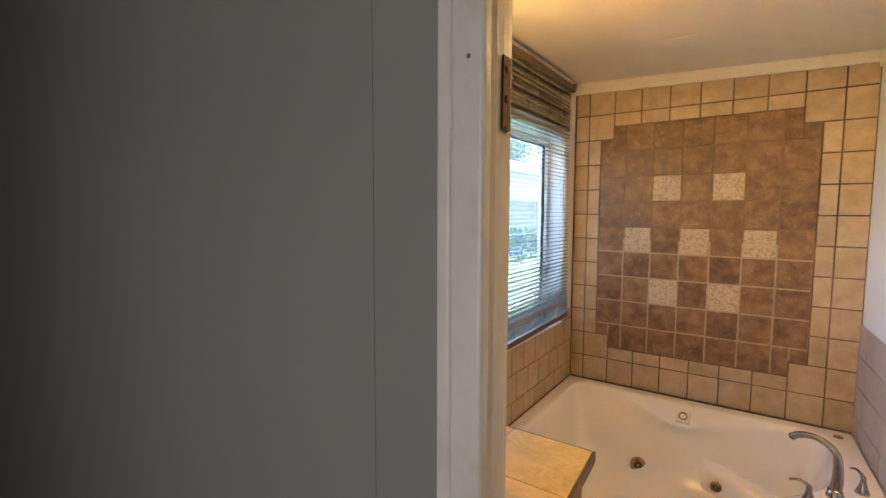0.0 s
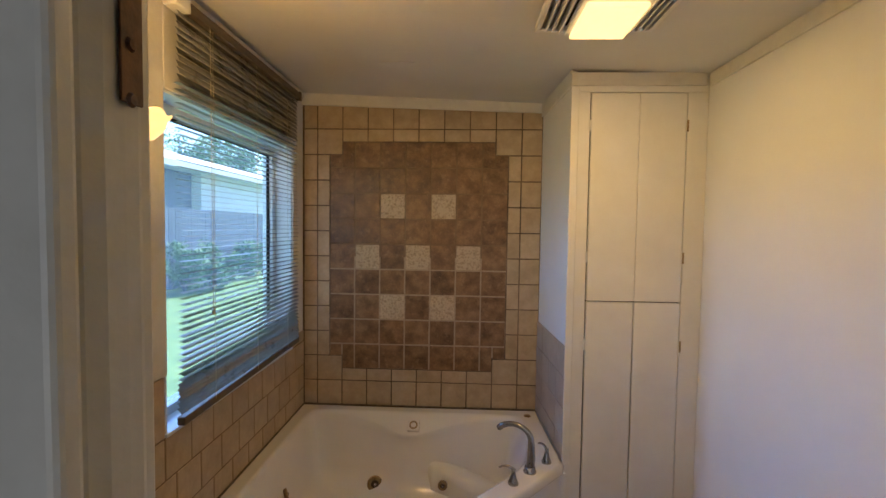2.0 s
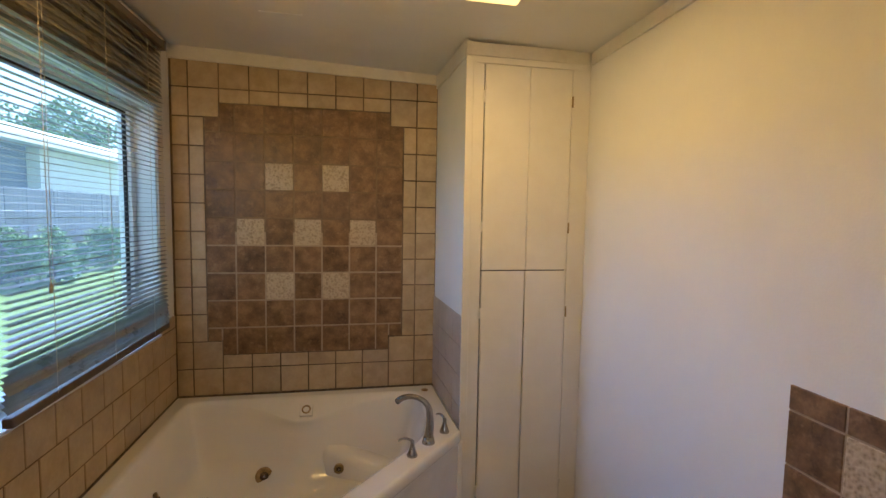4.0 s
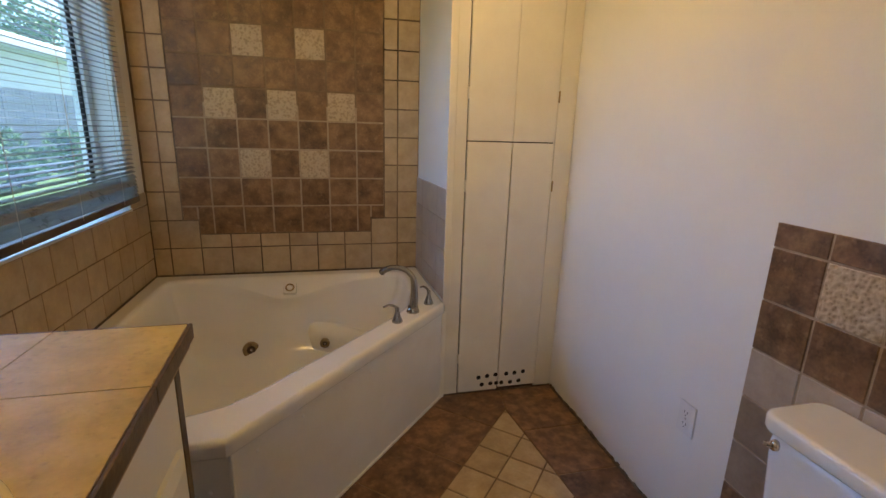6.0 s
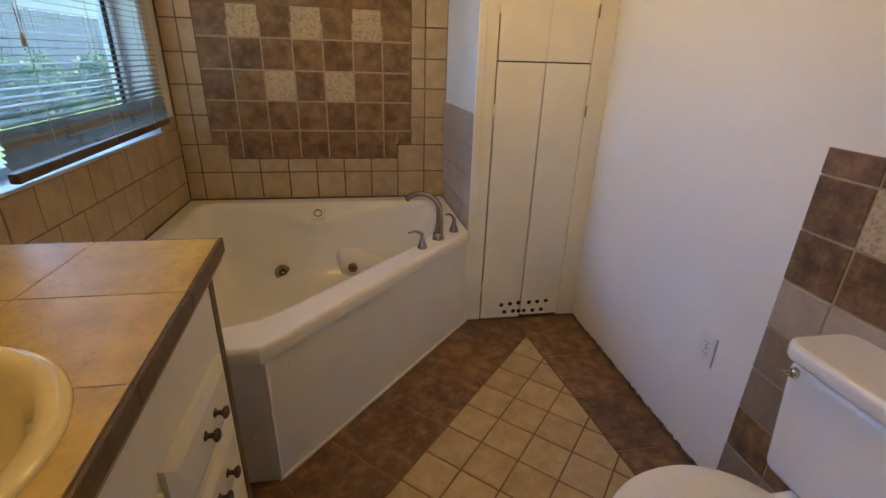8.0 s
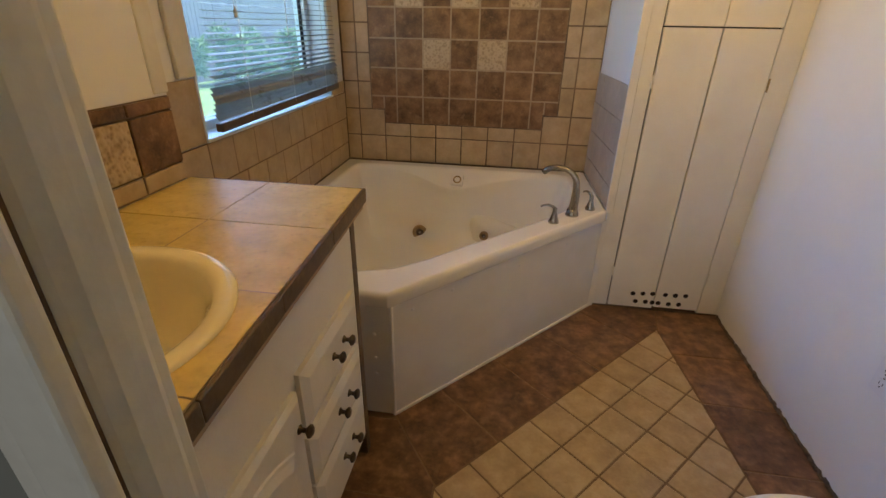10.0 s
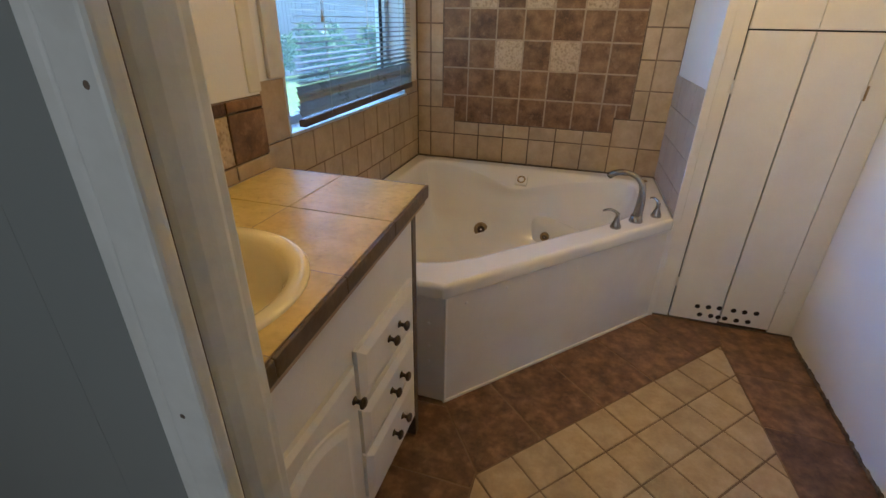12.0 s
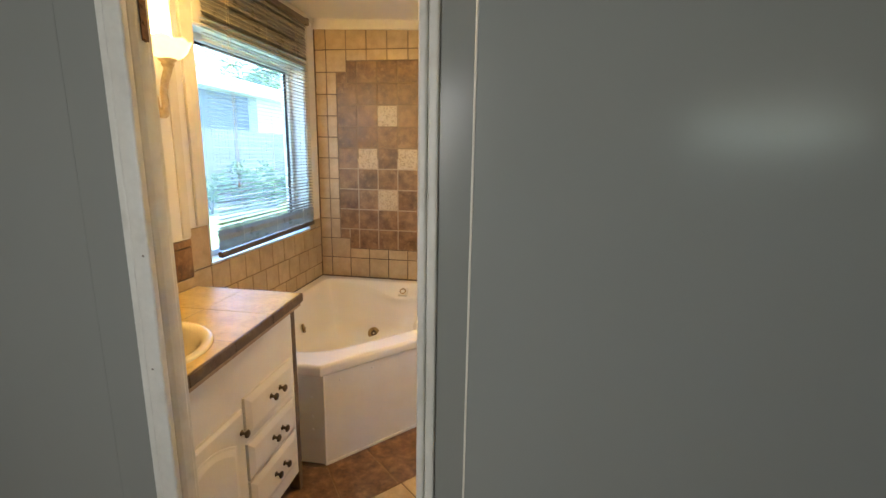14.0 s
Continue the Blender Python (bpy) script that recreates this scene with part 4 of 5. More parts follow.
sink = thing("bathroom_sink", "glossy almond yellow oval drop-in sink in the counter", "sink")
bm = bmesh.new()
prof = [(1.0, 0.0), (1.0, 0.004), (0.99, 0.0075), (0.965, 0.0095), (0.90, 0.0085), (0.86, 0.005), (0.835, -0.004), (0.80, -0.026), (0.76, -0.085), (0.58, -0.13), (0.35, -0.147), (0.09, -0.152), (0.0, -0.152)]
srings = []
for f, dz in prof:
    if f == 0:
        srings.append([bm.verts.new((SC[0] - 0.02, SC[1], 0.9245 + dz))])
    else:
        srings.append([bm.verts.new((SC[0] + SA * f * math.cos(2 * math.pi * k / 56) - 0.02 * min(1.0, max(0.0, -dz / 0.1)), SC[1] + SB * f * math.sin(2 * math.pi * k / 56), 0.9245 + dz)) for k in range(56)])
for a, b in zip(srings, srings[1:]):
    for k in range(56):
        q = [a[k], a[(k + 1) % 56], b[(k + 1) % len(b)], b[k % len(b)]]
        q = [v for i, v in enumerate(q) if v not in q[:i]]
        bm.faces.new(q)
part("bowl", bm, M_SINK, sink, smooth=True)
part("drain", turned([(0.0, 0.0035), (0.012, 0.003), (0.021, 0.002), (0.022, 0.0)], 20, m=pose(SC[0] - 0.02, SC[1], 0.7735)), M_CHROME, sink, "chrome drain", True)

# ---- toilet ----
toilet = thing("toilet", "white china toilet with closed lid and a tank against the tiles", "toilet")


def oval(cx, cy, a, b, z, k, seg, front=1.0):
    t = 2 * math.pi * k / seg
    x = a * math.cos(t)
    if x < 0:
        x *= front
    return (cx + x, cy + b * math.sin(t), z)


def lofted(levels_, seg=44, cap=True):
    b = bmesh.new()
    rr = [[b.verts.new(oval(cx, cy, ra, rb, z, k, seg, fr)) for k in range(seg)] for cx, cy, ra, rb, z, fr in levels_]
    for p, q in zip(rr, rr[1:]):
        for k in range(seg):
            b.faces.new((p[k], p[(k + 1) % seg], q[(k + 1) % seg], q[k]))
    if cap:
        b.faces.new(rr[0][::-1])
        b.faces.new(rr[-1])
    return b


TY = -2.185


def rounded_slab(x0, x1, y0, y1, z0, z1, r, soft):
    """A slab with round plan corners and soft upper and lower edges."""
    def plan(d):
        out = []
        for cx, cy, a0 in ((x1 - r, y1 - r, 0), (x0 + r, y1 - r, 90), (x0 + r, y0 + r, 180), (x1 - r, y0 + r, 270)):
            for k in range(8):
                a = radians(a0 + 90 * k / 7)
                out.append((cx + (r - d) * math.cos(a), cy + (r - d) * math.sin(a)))
        return out
    b = bmesh.new()
    rr = [[b.verts.new((*p, z)) for p in plan(d)] for d, z in ((soft, z0), (soft * 0.3, z0 + soft * 0.3), (0, z0 + soft), (0, z1 - soft), (soft * 0.3, z1 - soft * 0.3), (soft, z1), (soft * 1.6, z1))]
    for p, q in zip(rr, rr[1:]):
        for k in range(len(p)):
            b.faces.new((p[k], p[(k + 1) % len(p)], q[(k + 1) % len(p)], q[k]))
    b.faces.new(rr[0][::-1])
    b.faces.new(rr[-1])
    return b


part("bowl", lofted([(1.80, TY, 0.20, 0.105, 0.0, 1.15), (1.80, TY, 0.195, 0.10, 0.03, 1.15), (1.79, TY, 0.17, 0.095, 0.14, 1.1), (1.77, TY, 0.18, 0.125, 0.24, 1.15), (1.74, TY, 0.20, 0.165, 0.33, 1.15), (1.735, TY, 0.205, 0.182, 0.385, 1.15), (1.735, TY, 0.20, 0.178, 0.396, 1.15)]), M_CHINA, toilet, smooth=True)
part("seat", lofted([(1.735, TY, 0.205, 0.186, 0.398, 1.15), (1.735, TY, 0.208, 0.189, 0.404, 1.15), (1.735, TY, 0.205, 0.186, 0.411, 1.15)]), M_PLASTIC, toilet, "white seat ring", True)
part("lid", lofted([(1.735, TY, 0.205, 0.187, 0.412, 1.15), (1.735, TY, 0.210, 0.191, 0.419, 1.15), (1.735, TY, 0.203, 0.185, 0.428, 1.15), (1.735, TY, 0.15, 0.14, 0.433, 1.15)]), M_PLASTIC, toilet, "closed white lid", True)
bm = box(1.968, 2.142, TY - 0.205, TY + 0.20, 0.40, 0.717, 0.03, seg=4)
for v in bm.verts:
    k = (v.co.z - 0.40) / 0.315
    v.co.x = 2.142 - (2.142 - v.co.x) * (0.90 + 0.10 * k)
    v.co.y = TY + (v.co.y - TY) * (0.90 + 0.10 * k)
part("tank", bm, M_CHINA, toilet, smooth=True)
part("shelf", box(1.90, 2.14, TY - 0.11, TY + 0.11, 0.33, 0.402, 0.02, seg=3), M_CHINA, toilet, smooth=True)
bm = rounded_slab(1.952, 2.148, TY - 0.22, TY + 0.214, 0.719, 0.760, 0.045, 0.010)
part("tank_lid", bm, M_CHINA, toilet, "white china tank lid", True)
lv = part("flush_lever", turned([(0.0, 0.012), (0.011, 0.011), (0.013, 0.003), (0.013, 0.0)], 16, m=pose(1.974, TY + 0.170, 0.690, 0, -90, 0)), M_CHROME, toilet, "worn chrome flush lever", True)
part("lever_arm", tube([(1.962, TY + 0.170, 0.690), (1.958, TY + 0.176, 0.689), (1.958, TY + 0.184, 0.688)], [0.005, 0.006, 0.0065], 10), M_CHROME, lv)

# ---- outlet ----
outlet = thing("wall_outlet", "white duplex electric outlet low on the wall", "outlet")
OY, OZ = -1.578, 0.438
part("plate", box(XR - 0.006, XR - 0.0005, OY - 0.036, OY + 0.036, OZ - 0.057, OZ + 0.057, 0.002), M_PLASTIC, outlet)
for dz in (-0.021, 0.021):
    s = part("socket", box(XR - 0.0085, XR - 0.0062, OY - 0.016, OY + 0.016, OZ + dz - 0.0145, OZ + dz + 0.0145, 0.001), M_PLASTIC, outlet)
    part("slot", box(XR - 0.0092, XR - 0.0087, OY - 0.0075, OY - 0.0055, OZ + dz - 0.001, OZ + dz + 0.008), M_DARK, s)
    part("slot", box(XR - 0.0092, XR - 0.0087, OY + 0.0055, OY + 0.0075, OZ + dz - 0.001, OZ + dz + 0.008), M_DARK, s)
    part("slot", box(XR - 0.0092, XR - 0.0087, OY - 0.002, OY + 0.002, OZ + dz - 0.010, OZ + dz - 0.006), M_DARK, s)
part("screw", turned([(0.0, 0.0015), (0.003, 0.001), (0.0035, 0.0)], 10, m=pose(XR - 0.0062, OY, OZ, 0, -90, 0)), M_CHROME, outlet)

# ---- ceiling fan light ----
fan = thing("ceiling_fan_light", "white ceiling exhaust vent with a lit square lamp lens", "vent light")
FX0, FX1, FY0, FY1 = 1.286, 1.706, -1.465, -1.085
CZ = ceil_z(1.53) - 0.0095
part("frame", box(FX0, FX1, FY0, FY0 + 0.018, CZ - 0.022, CZ, 0.003), M_PLASTIC, fan)
part("frame", box(FX0, FX1, FY1 - 0.018, FY1, CZ - 0.022, CZ, 0.003), M_PLASTIC, fan)
part("frame", box(FX0, FX0 + 0.018, FY0 + 0.0185, FY1 - 0.0185, CZ - 0.022, CZ, 0.003), M_PLASTIC, fan)
part("frame", box(FX1 - 0.018, FX1, FY0 + 0.0185, FY1 - 0.0185, CZ - 0.022, CZ, 0.003), M_PLASTIC, fan)
# depth of the vent painted as a near-black sheet, no duct built
part("backing", box(FX0 + 0.019, FX1 - 0.019, FY0 + 0.019, FY1 - 0.019, CZ - 0.004, CZ - 0.001), M_DARK, fan, "near-black sheet for the shade behind the louvres")
LX0, LX1, LY0, LY1 = 1.410, 1.605, -1.335, -1.083
for x0 in (FX0 + 0.020, FX0 + 0.042, FX0 + 0.066, FX1 - 0.034, FX1 - 0.057, FX1 - 0.081):
    for k in range(3):
        part("fin", box(x0 + 0.0045 * k, x0 + 0.0045 * k + 0.0016, FY0 + 0.021, FY1 - 0.021, CZ - 0.016, CZ - 0.0045), M_SLAT, fan)
for k in range(3):
    x = FX0 + 0.034 + 0.024 * k
    part("slat", box(x, x + 0.007, FY0 + 0.02, FY1 - 0.02, CZ - 0.026 - 0.004 * k, CZ - 0.005, 0.001), M_PLASTIC, fan)
    x = FX1 - 0.041 - 0.024 * k
    part("slat", box(x, x + 0.007, FY0 + 0.02, FY1 - 0.02, CZ - 0.026 - 0.004 * k, CZ - 0.005, 0.001), M_PLASTIC, fan)
for k in range(4):
    y = FY0 + 0.034 + 0.023 * k
    part("slat", box(LX0 - 0.005, LX1 + 0.005, y, y + 0.007, CZ - 0.026 - 0.003 * k, CZ - 0.005, 0.001), M_PLASTIC, fan)
part("lamp_frame", box(LX0 - 0.018, LX1 + 0.018, LY0 - 0.02, LY1 + 0.006, CZ - 0.028, CZ - 0.012, 0.006), M_PLASTIC, fan)
part("lens", box(LX0, LX1, LY0, LY1, CZ - 0.047, CZ - 0.029, 0.008, seg=3), M_LENS, fan, "glowing warm frosted lens", True)

# ---- wall lamp ----
sconce = thing("wall_sconce", "lit alabaster bowl sconce on an antique cream arm", "sconce")
SX, SY, SZ = XS + 0.001, -1.81, 1.673
part("backplate", turned([(0.0, 0.018), (0.02, 0.017), (0.036, 0.012), (0.044, 0.005), (0.042, 0.0)], 26, m=pose(SX, SY, SZ, 0, 90, 0) @ Matrix.Diagonal((1.5, 0.7, 0.8, 1))), M_CREAM_METAL, sconce, smooth=True)
arm = [(SX + 0.012, SY, SZ - 0.012), (SX + 0.032, SY, SZ - 0.03), (SX + 0.050, SY, SZ - 0.022), (SX + 0.054, SY, SZ + 0.012), (SX + 0.052, SY, SZ + 0.045), (SX + 0.062, SY, SZ + 0.09), (SX + 0.078, SY, SZ + 0.125), (SX + 0.080, SY, SZ + 0.145)]
part("arm", tube(arm, [0.010, 0.011, 0.012, 0.013, 0.013, 0.014, 0.015, 0.018], 16), M_CREAM_METAL, sconce, smooth=True)
part("scroll", turned([(0.0, 0.016), (0.012, 0.015), (0.02, 0.008), (0.02, -0.008), (0.012, -0.015), (0.0, -0.016)], 20, m=pose(SX + 0.040, SY, SZ - 0.026, 90, 0, 0)), M_CREAM_METAL, sconce, smooth=True)
part("cup", turned([(0.0, 0.0), (0.022, 0.0), (0.027, 0.008), (0.024, 0.014), (0.036, 0.022), (0.038, 0.028), (0.0, 0.028)], 24, m=pose(SX + 0.080, SY, SZ + 0.138) @ Matrix.Diagonal((0.85, 0.85, 1, 1))), M_CREAM_METAL, sconce, smooth=True)
bm = turned([(0.03, 0.0), (0.062, 0.012), (0.085, 0.032), (0.094, 0.052), (0.104, 0.064), (0.101, 0.066), (0.09, 0.054), (0.081, 0.035), (0.058, 0.016), (0.028, 0.005)], 48)
for v in bm.verts:
    a = math.atan2(v.co.y, v.co.x)
    r = math.hypot(v.co.x, v.co.y)
    if v.co.z > 0.045:
        v.co.z += 0.004 * math.cos(8 * a)
        f = 1 + 0.03 * math.cos(8 * a)
        v.co.x *= f
        v.co.y *= f
bm.transform(pose(SX + 0.080, SY, SZ + 0.163) @ Matrix.Diagonal((0.70, 1.0, 1.05, 1)))
part("shade", bm, M_SHADE, sconce, "scalloped glowing alabaster glass bowl", True)

# ---- garden outside the window ----
M_GRASS = surface("sunlit_lawn", [(0.3, (0.07, 0.13, 0.025)), (0.5, (0.12, 0.20, 0.045)), (0.7, (0.20, 0.27, 0.08))], scale=3, rough=0.9, bump=0.5, fine=40)
M_FENCE = surface("weathered_fence_wood", [(0.3, (0.10, 0.105, 0.125)), (0.7, (0.17, 0.175, 0.20))], scale=5, rough=0.85, bump=0.3, vary=0.2)
# siding's shade and the pale wall's sun are put into these colours
M_SHADED_SIDING = surface("shaded_house_siding", [(0.3, (0.13, 0.135, 0.16)), (0.7, (0.18, 0.185, 0.21))], scale=2, rough=0.8, bump=0.1)
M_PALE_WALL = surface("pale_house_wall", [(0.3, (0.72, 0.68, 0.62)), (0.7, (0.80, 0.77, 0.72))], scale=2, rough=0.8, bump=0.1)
M_ROOF = surface("pale_metal_roof", [(0.3, (0.62, 0.60, 0.58)), (0.7, (0.72, 0.70, 0.68))], scale=3, rough=0.55, bump=0.1)
M_LEAF = surface("leaf_green", [(0.25, (0.08, 0.15, 0.03)), (0.5, (0.14, 0.25, 0.055)), (0.75, (0.24, 0.36, 0.09))], scale=4, rough=0.6, bump=0.0)
M_BARK = surface("bark", [(0.3, (0.07, 0.055, 0.04)), (0.7, (0.16, 0.13, 0.10))], scale=14, rough=0.9, bump=0.6)
GZ = -0.08
structure("ground", box(-400, 400, -400, 400, GZ - 0.3, GZ), M_GRASS, "sunlit green lawn outside the window", "ground")


def leaf_cloud(center, radii, count, size, seed):
    """Many small leaves scattered through an uneven cluster of clumps."""
    r = random.Random(seed)
    b = bmesh.new()
    clumps = []
    for _ in range(14):
        v = Vector((r.gauss(0, 1), r.gauss(0, 1), r.gauss(0, 1))).normalized() * r.uniform(0.35, 0.8)
        clumps.append((v, r.uniform(0.25, 0.45)))
    for _ in range(count):
        c, cr = r.choice(clumps)
        d = Vector((r.gauss(0, 1), r.gauss(0, 1), r.gauss(0, 1))).normalized() * cr * r.uniform(0.5, 1.0)
        p = Vector(center) + Vector(((c.x + d.x) * radii[0], (c.y + d.y) * radii[1], (c.z + d.z) * radii[2]))
        if p.z < GZ + 0.02:
            continue
        q = Euler((r.uniform(-1, 1), r.uniform(-1, 1), r.uniform(0, 6.28))).to_matrix()
        s = size * r.uniform(0.6, 1.3)
        vs_ = [b.verts.new(p + q @ Vector(o) * s) for o in ((0, 0, 0), (0.5, 0.28, 0.08), (1.1, 0, 0.0), (0.5, -0.28, 0.08))]
        b.faces.new(vs_)
    return b


def tree(x, y, height, spread, seed, label):
    t = thing("tree", label, "tree", "trees behind the fence")
    r = random.Random(seed)
    top = Vector((x + 0.3, y, GZ + height * 0.6))
    bm = tube([(x, y, GZ), (x + 0.05, y, GZ + height * 0.2), (x + 0.15, y, GZ + height * 0.4), top], [0.22, 0.17, 0.13, 0.07], 10)
    for _ in range(5):
        a = r.uniform(0, 6.28)
        tube([(x + 0.12, y, GZ + height * 0.38), (x + spread * 0.35 * math.cos(a), y + spread * 0.35 * math.sin(a), GZ + height * 0.58), (x + spread * 0.6 * math.cos(a), y + spread * 0.6 * math.sin(a), GZ + height * 0.75)], [0.09, 0.06, 0.02], 7, bm=bm)
    part("trunk", bm, M_BARK, t, smooth=True)
    part("crown", leaf_cloud((x, y, GZ + height * 0.66), (spread, spread, height * 0.38), 3200, 0.30, seed), M_LEAF, t, "leafy green crown")


def shrub(x, y, h, w, seed, label):
    s = thing("shrub", label, "shrub", "shrubs along the fence")
    bm = bmesh.new()
    r = random.Random(seed)
    for _ in range(6):
        a = r.uniform(0, 6.28)
        tube([(x, y, GZ), (x + 0.2 * w * math.cos(a), y + 0.2 * w * math.sin(a), GZ + h * 0.4), (x + 0.4 * w * math.cos(a), y + 0.4 * w * math.sin(a), GZ + h * 0.8)], [0.018, 0.012, 0.006], 6, bm=bm)
    part("stem", bm, M_BARK, s, smooth=True)
    part("foliage", leaf_cloud((x, y, GZ + h * 0.55), (w * 0.62, w * 0.62, h * 0.55), 1500, 0.11, seed), M_LEAF, s, "dense green leaves")


# fence of boards along the garden's far side
fence = thing("garden_fence", "weathered grey board fence behind the lawn", "fence")
FENCE_X = -6.6
BOARD = bpy.data.meshes.new("board")
bmb = box(-0.011, 0.011, -0.068, 0.068, 0, 2.15, 0.004)
bmb.to_mesh(BOARD)
bmb.free()
BOARD.materials.append(M_FENCE)
rf = random.Random(9)
for k in range(120):
    o = new("board", BOARD)
    o.parent = fence
    o.matrix_local = pose(FENCE_X + rf.uniform(-0.004, 0.004), 3.0 + 0.142 * k, GZ + rf.uniform(-0.02, 0.015), 0, 0, rf.uniform(-1, 1))
for zz in (0.35, 1.7):
    part("rail", box(FENCE_X - 0.055, FENCE_X - 0.0125, 3.0, 20.0, GZ + zz, GZ + zz + 0.09), M_FENCE, fence)
for k in range(7):
    part("post", box(FENCE_X - 0.145, FENCE_X - 0.056, 3.05 + 2.4 * k, 3.14 + 2.4 * k, GZ, GZ + 2.0, 0.004), M_FENCE, fence)

# house beyond the fence
house = thing("house", "low neighbouring house with a bright pale roof", "house")
HX = -10.0
# one wall, its shaded and sunlit lengths coloured dark grey and pale
part("wall", box(HX - 6.0, HX, 11.5, 15.4, GZ, 3.75), M_SHADED_SIDING, house, "grey siding wall, its shade put into the colour")
part("wall", box(HX - 6.0, HX + 0.4, 15.405, 28.0, GZ, 3.75), M_PALE_WALL, house, "wall coloured pale for its sunlight")
bm = bmesh.new()
pr = [(HX + 1.0, 3.68), (HX + 1.0, 3.84), (HX - 2.8, 5.05), (HX - 6.7, 3.84), (HX - 6.7, 3.68)]
e0 = [bm.verts.new((x, 10.8, z)) for x, z in pr]
e1 = [bm.verts.new((x, 28.6, z)) for x, z in pr]
bm.faces.new(e0)
bm.faces.new(e1[::-1])
for k in range(5):
    bm.faces.new((e0[k], e0[(k + 1) % 5], e1[(k + 1) % 5], e1[k]))
part("roof", bm, M_ROOF, house, "pale sunlit roof")
part("fascia", box(HX + 1.005, HX + 1.03, 10.8, 28.6, 3.64, 3.86), M_PALE_WALL, house)
for k in range(2):
    w = part("window", box(HX + 0.402, HX + 0.42, 20.2 + 3.2 * k, 21.5 + 3.2 * k, 0.9, 1.9, 0.004), M_VINYL, house)
    part("pane", box(HX + 0.421, HX + 0.426, 20.28 + 3.2 * k, 21.42 + 3.2 * k, 0.98, 1.82), M_DARK, w, "dark glass")

for k, (x, y, h, w) in enumerate(((-6.0, 7.0, 1.0, 0.8), (-5.9, 8.3, 1.15, 0.9), (-6.1, 9.5, 1.2, 0.9), (-6.0, 10.7, 1.0, 0.85), (-6.0, 11.9, 1.25, 0.9), (-6.1, 13.2, 1.1, 1.0), (-5.6, 9.0, 0.7, 0.7))):
    shrub(x, y, h, w, 20 + k, "leafy green garden shrub in the sun")
for k, (x, y, h, w) in enumerate(((-18, 14.0, 8.5, 3.4), (-20, 22.0, 9.5, 3.8), (-17, 30.0, 8.5, 3.5), (-22, 38.0, 10.5, 4.2), (-15, 42.0, 9.5, 4.0))):
    tree(x, y, h, w, 40 + k, "tall green tree behind the neighbouring house")

# ---- wall tiles of the tub alcove ----
PT, C0, ZA = 0.156, 2.36, 0.53 + 8.5 * 0.156


def cell(c0, c1, r0, r1, material, name="tile", label=""):
    u0, u1 = max((c0 + C0) * PT, XL + 0.009), min((c1 + C0) * PT, XA)
    rect_tile(wall_back, name, u0, u1, ZA - r1 * PT, ZA - r0 * PT, ON_BACK, material, gap=0.0075, label=label)


structure("trim_mosaic_bed", box((C0 - 1) * PT + 0.004, (C0 + 6) * PT - 0.004, 0.0012, 0.0034, ZA - 2.5 * PT, ZA + 1.5 * PT), M_GROUT_BROWN, "brown grout of the tile mosaic", "trim")
structure("trim_mosaic_bed_low", box((C0 - 1) * PT + 0.004, (C0 + 6) * PT - 0.004, 0.0012, 0.0034, ZA - 6.45 * PT, ZA - 2.5 * PT - 0.0005), M_GROUT_LIGHT, "pale tan grout of the lower mosaic", "trim")
structure("trim_mosaic_bed_foot", box((C0 - 0.5) * PT + 0.004, (C0 + 5.5) * PT - 0.004, 0.0012, 0.0034, ZA - 7 * PT + 0.004, ZA - 6.45 * PT - 0.0005), M_GROUT_LIGHT, "pale tan grout of the lower mosaic", "trim")
structure("trim_mosaic_bed_head", box((C0 - 0.5) * PT + 0.004, (C0 + 5.5) * PT - 0.004, 0.0012, 0.0034, ZA + 1.5 * PT + 0.0005, ZA + 2 * PT - 0.004), M_GROUT_BROWN, "brown grout of the tile mosaic", "trim")
DECO = {(1, 0), (3, 0), (0, 2), (2, 2), (4, 2), (1, 4), (3, 4)}
for r in range(-2, 7):
    for c in range(-1, 6):
        if (c, r) in DECO:
            cell(c, c + 1, r, r + 1, M_DECO, "deco_tile", "embossed beige flower tile")
        elif r == -2 and c in (-1, 5):
            h = (c, c + 0.5) if c == 5 else (c + 0.5, c + 1)
            cell(*h, -2, -1, M_BROWN)
            g = (c + 0.5, c + 1) if c == 5 else (c, c + 0.5)
            cell(*g, -1.5, -1, M_BROWN)
        elif r == 6 and c in (-1, 5):
            h = (c, c + 0.5) if c == 5 else (c + 0.5, c + 1)
            cell(*h, 6, 7, M_BROWN)
            g = (c + 0.5, c + 1) if c == 5 else (c, c + 0.5)
            cell(*g, 6, 6.5, M_BROWN)
        else:
            cell(c, c + 1, r, r + 1, M_BROWN)
for k in range(6):
    cell(-0.5 + k, 0.5 + k, -3.5, -2.5, M_BEIGE)
    cell(-0.5 + k, 0.5 + k, -2.5, -2, M_BEIGE)
    cell(-0.5 + k, 0.5 + k, 7, 7.5, M_BEIGE)
    cell(-0.5 + k, 0.5 + k, 7.5, 8.5, M_BEIGE)
for c0, c1 in ((-1.5, -0.5), (5.5, 6.5)):
    for r0 in (-3.5, -2.5, 6.5, 7.5):
        cell(c0, c1, r0, r0 + 1, M_BEIGE)
for k in range(12):
    cell(-2.3, -1.5, -3.5 + k, -2.5 + k, M_BEIGE)
    cell(6.5, 7.6, -3.5 + k, -2.5 + k, M_BEIGE)
for k in range(8):
    cell(-1.5, -1, -1.5 + k, -0.5 + k, M_BEIGE)
    cell(6, 6.5, -1.5 + k, -0.5 + k, M_BEIGE)

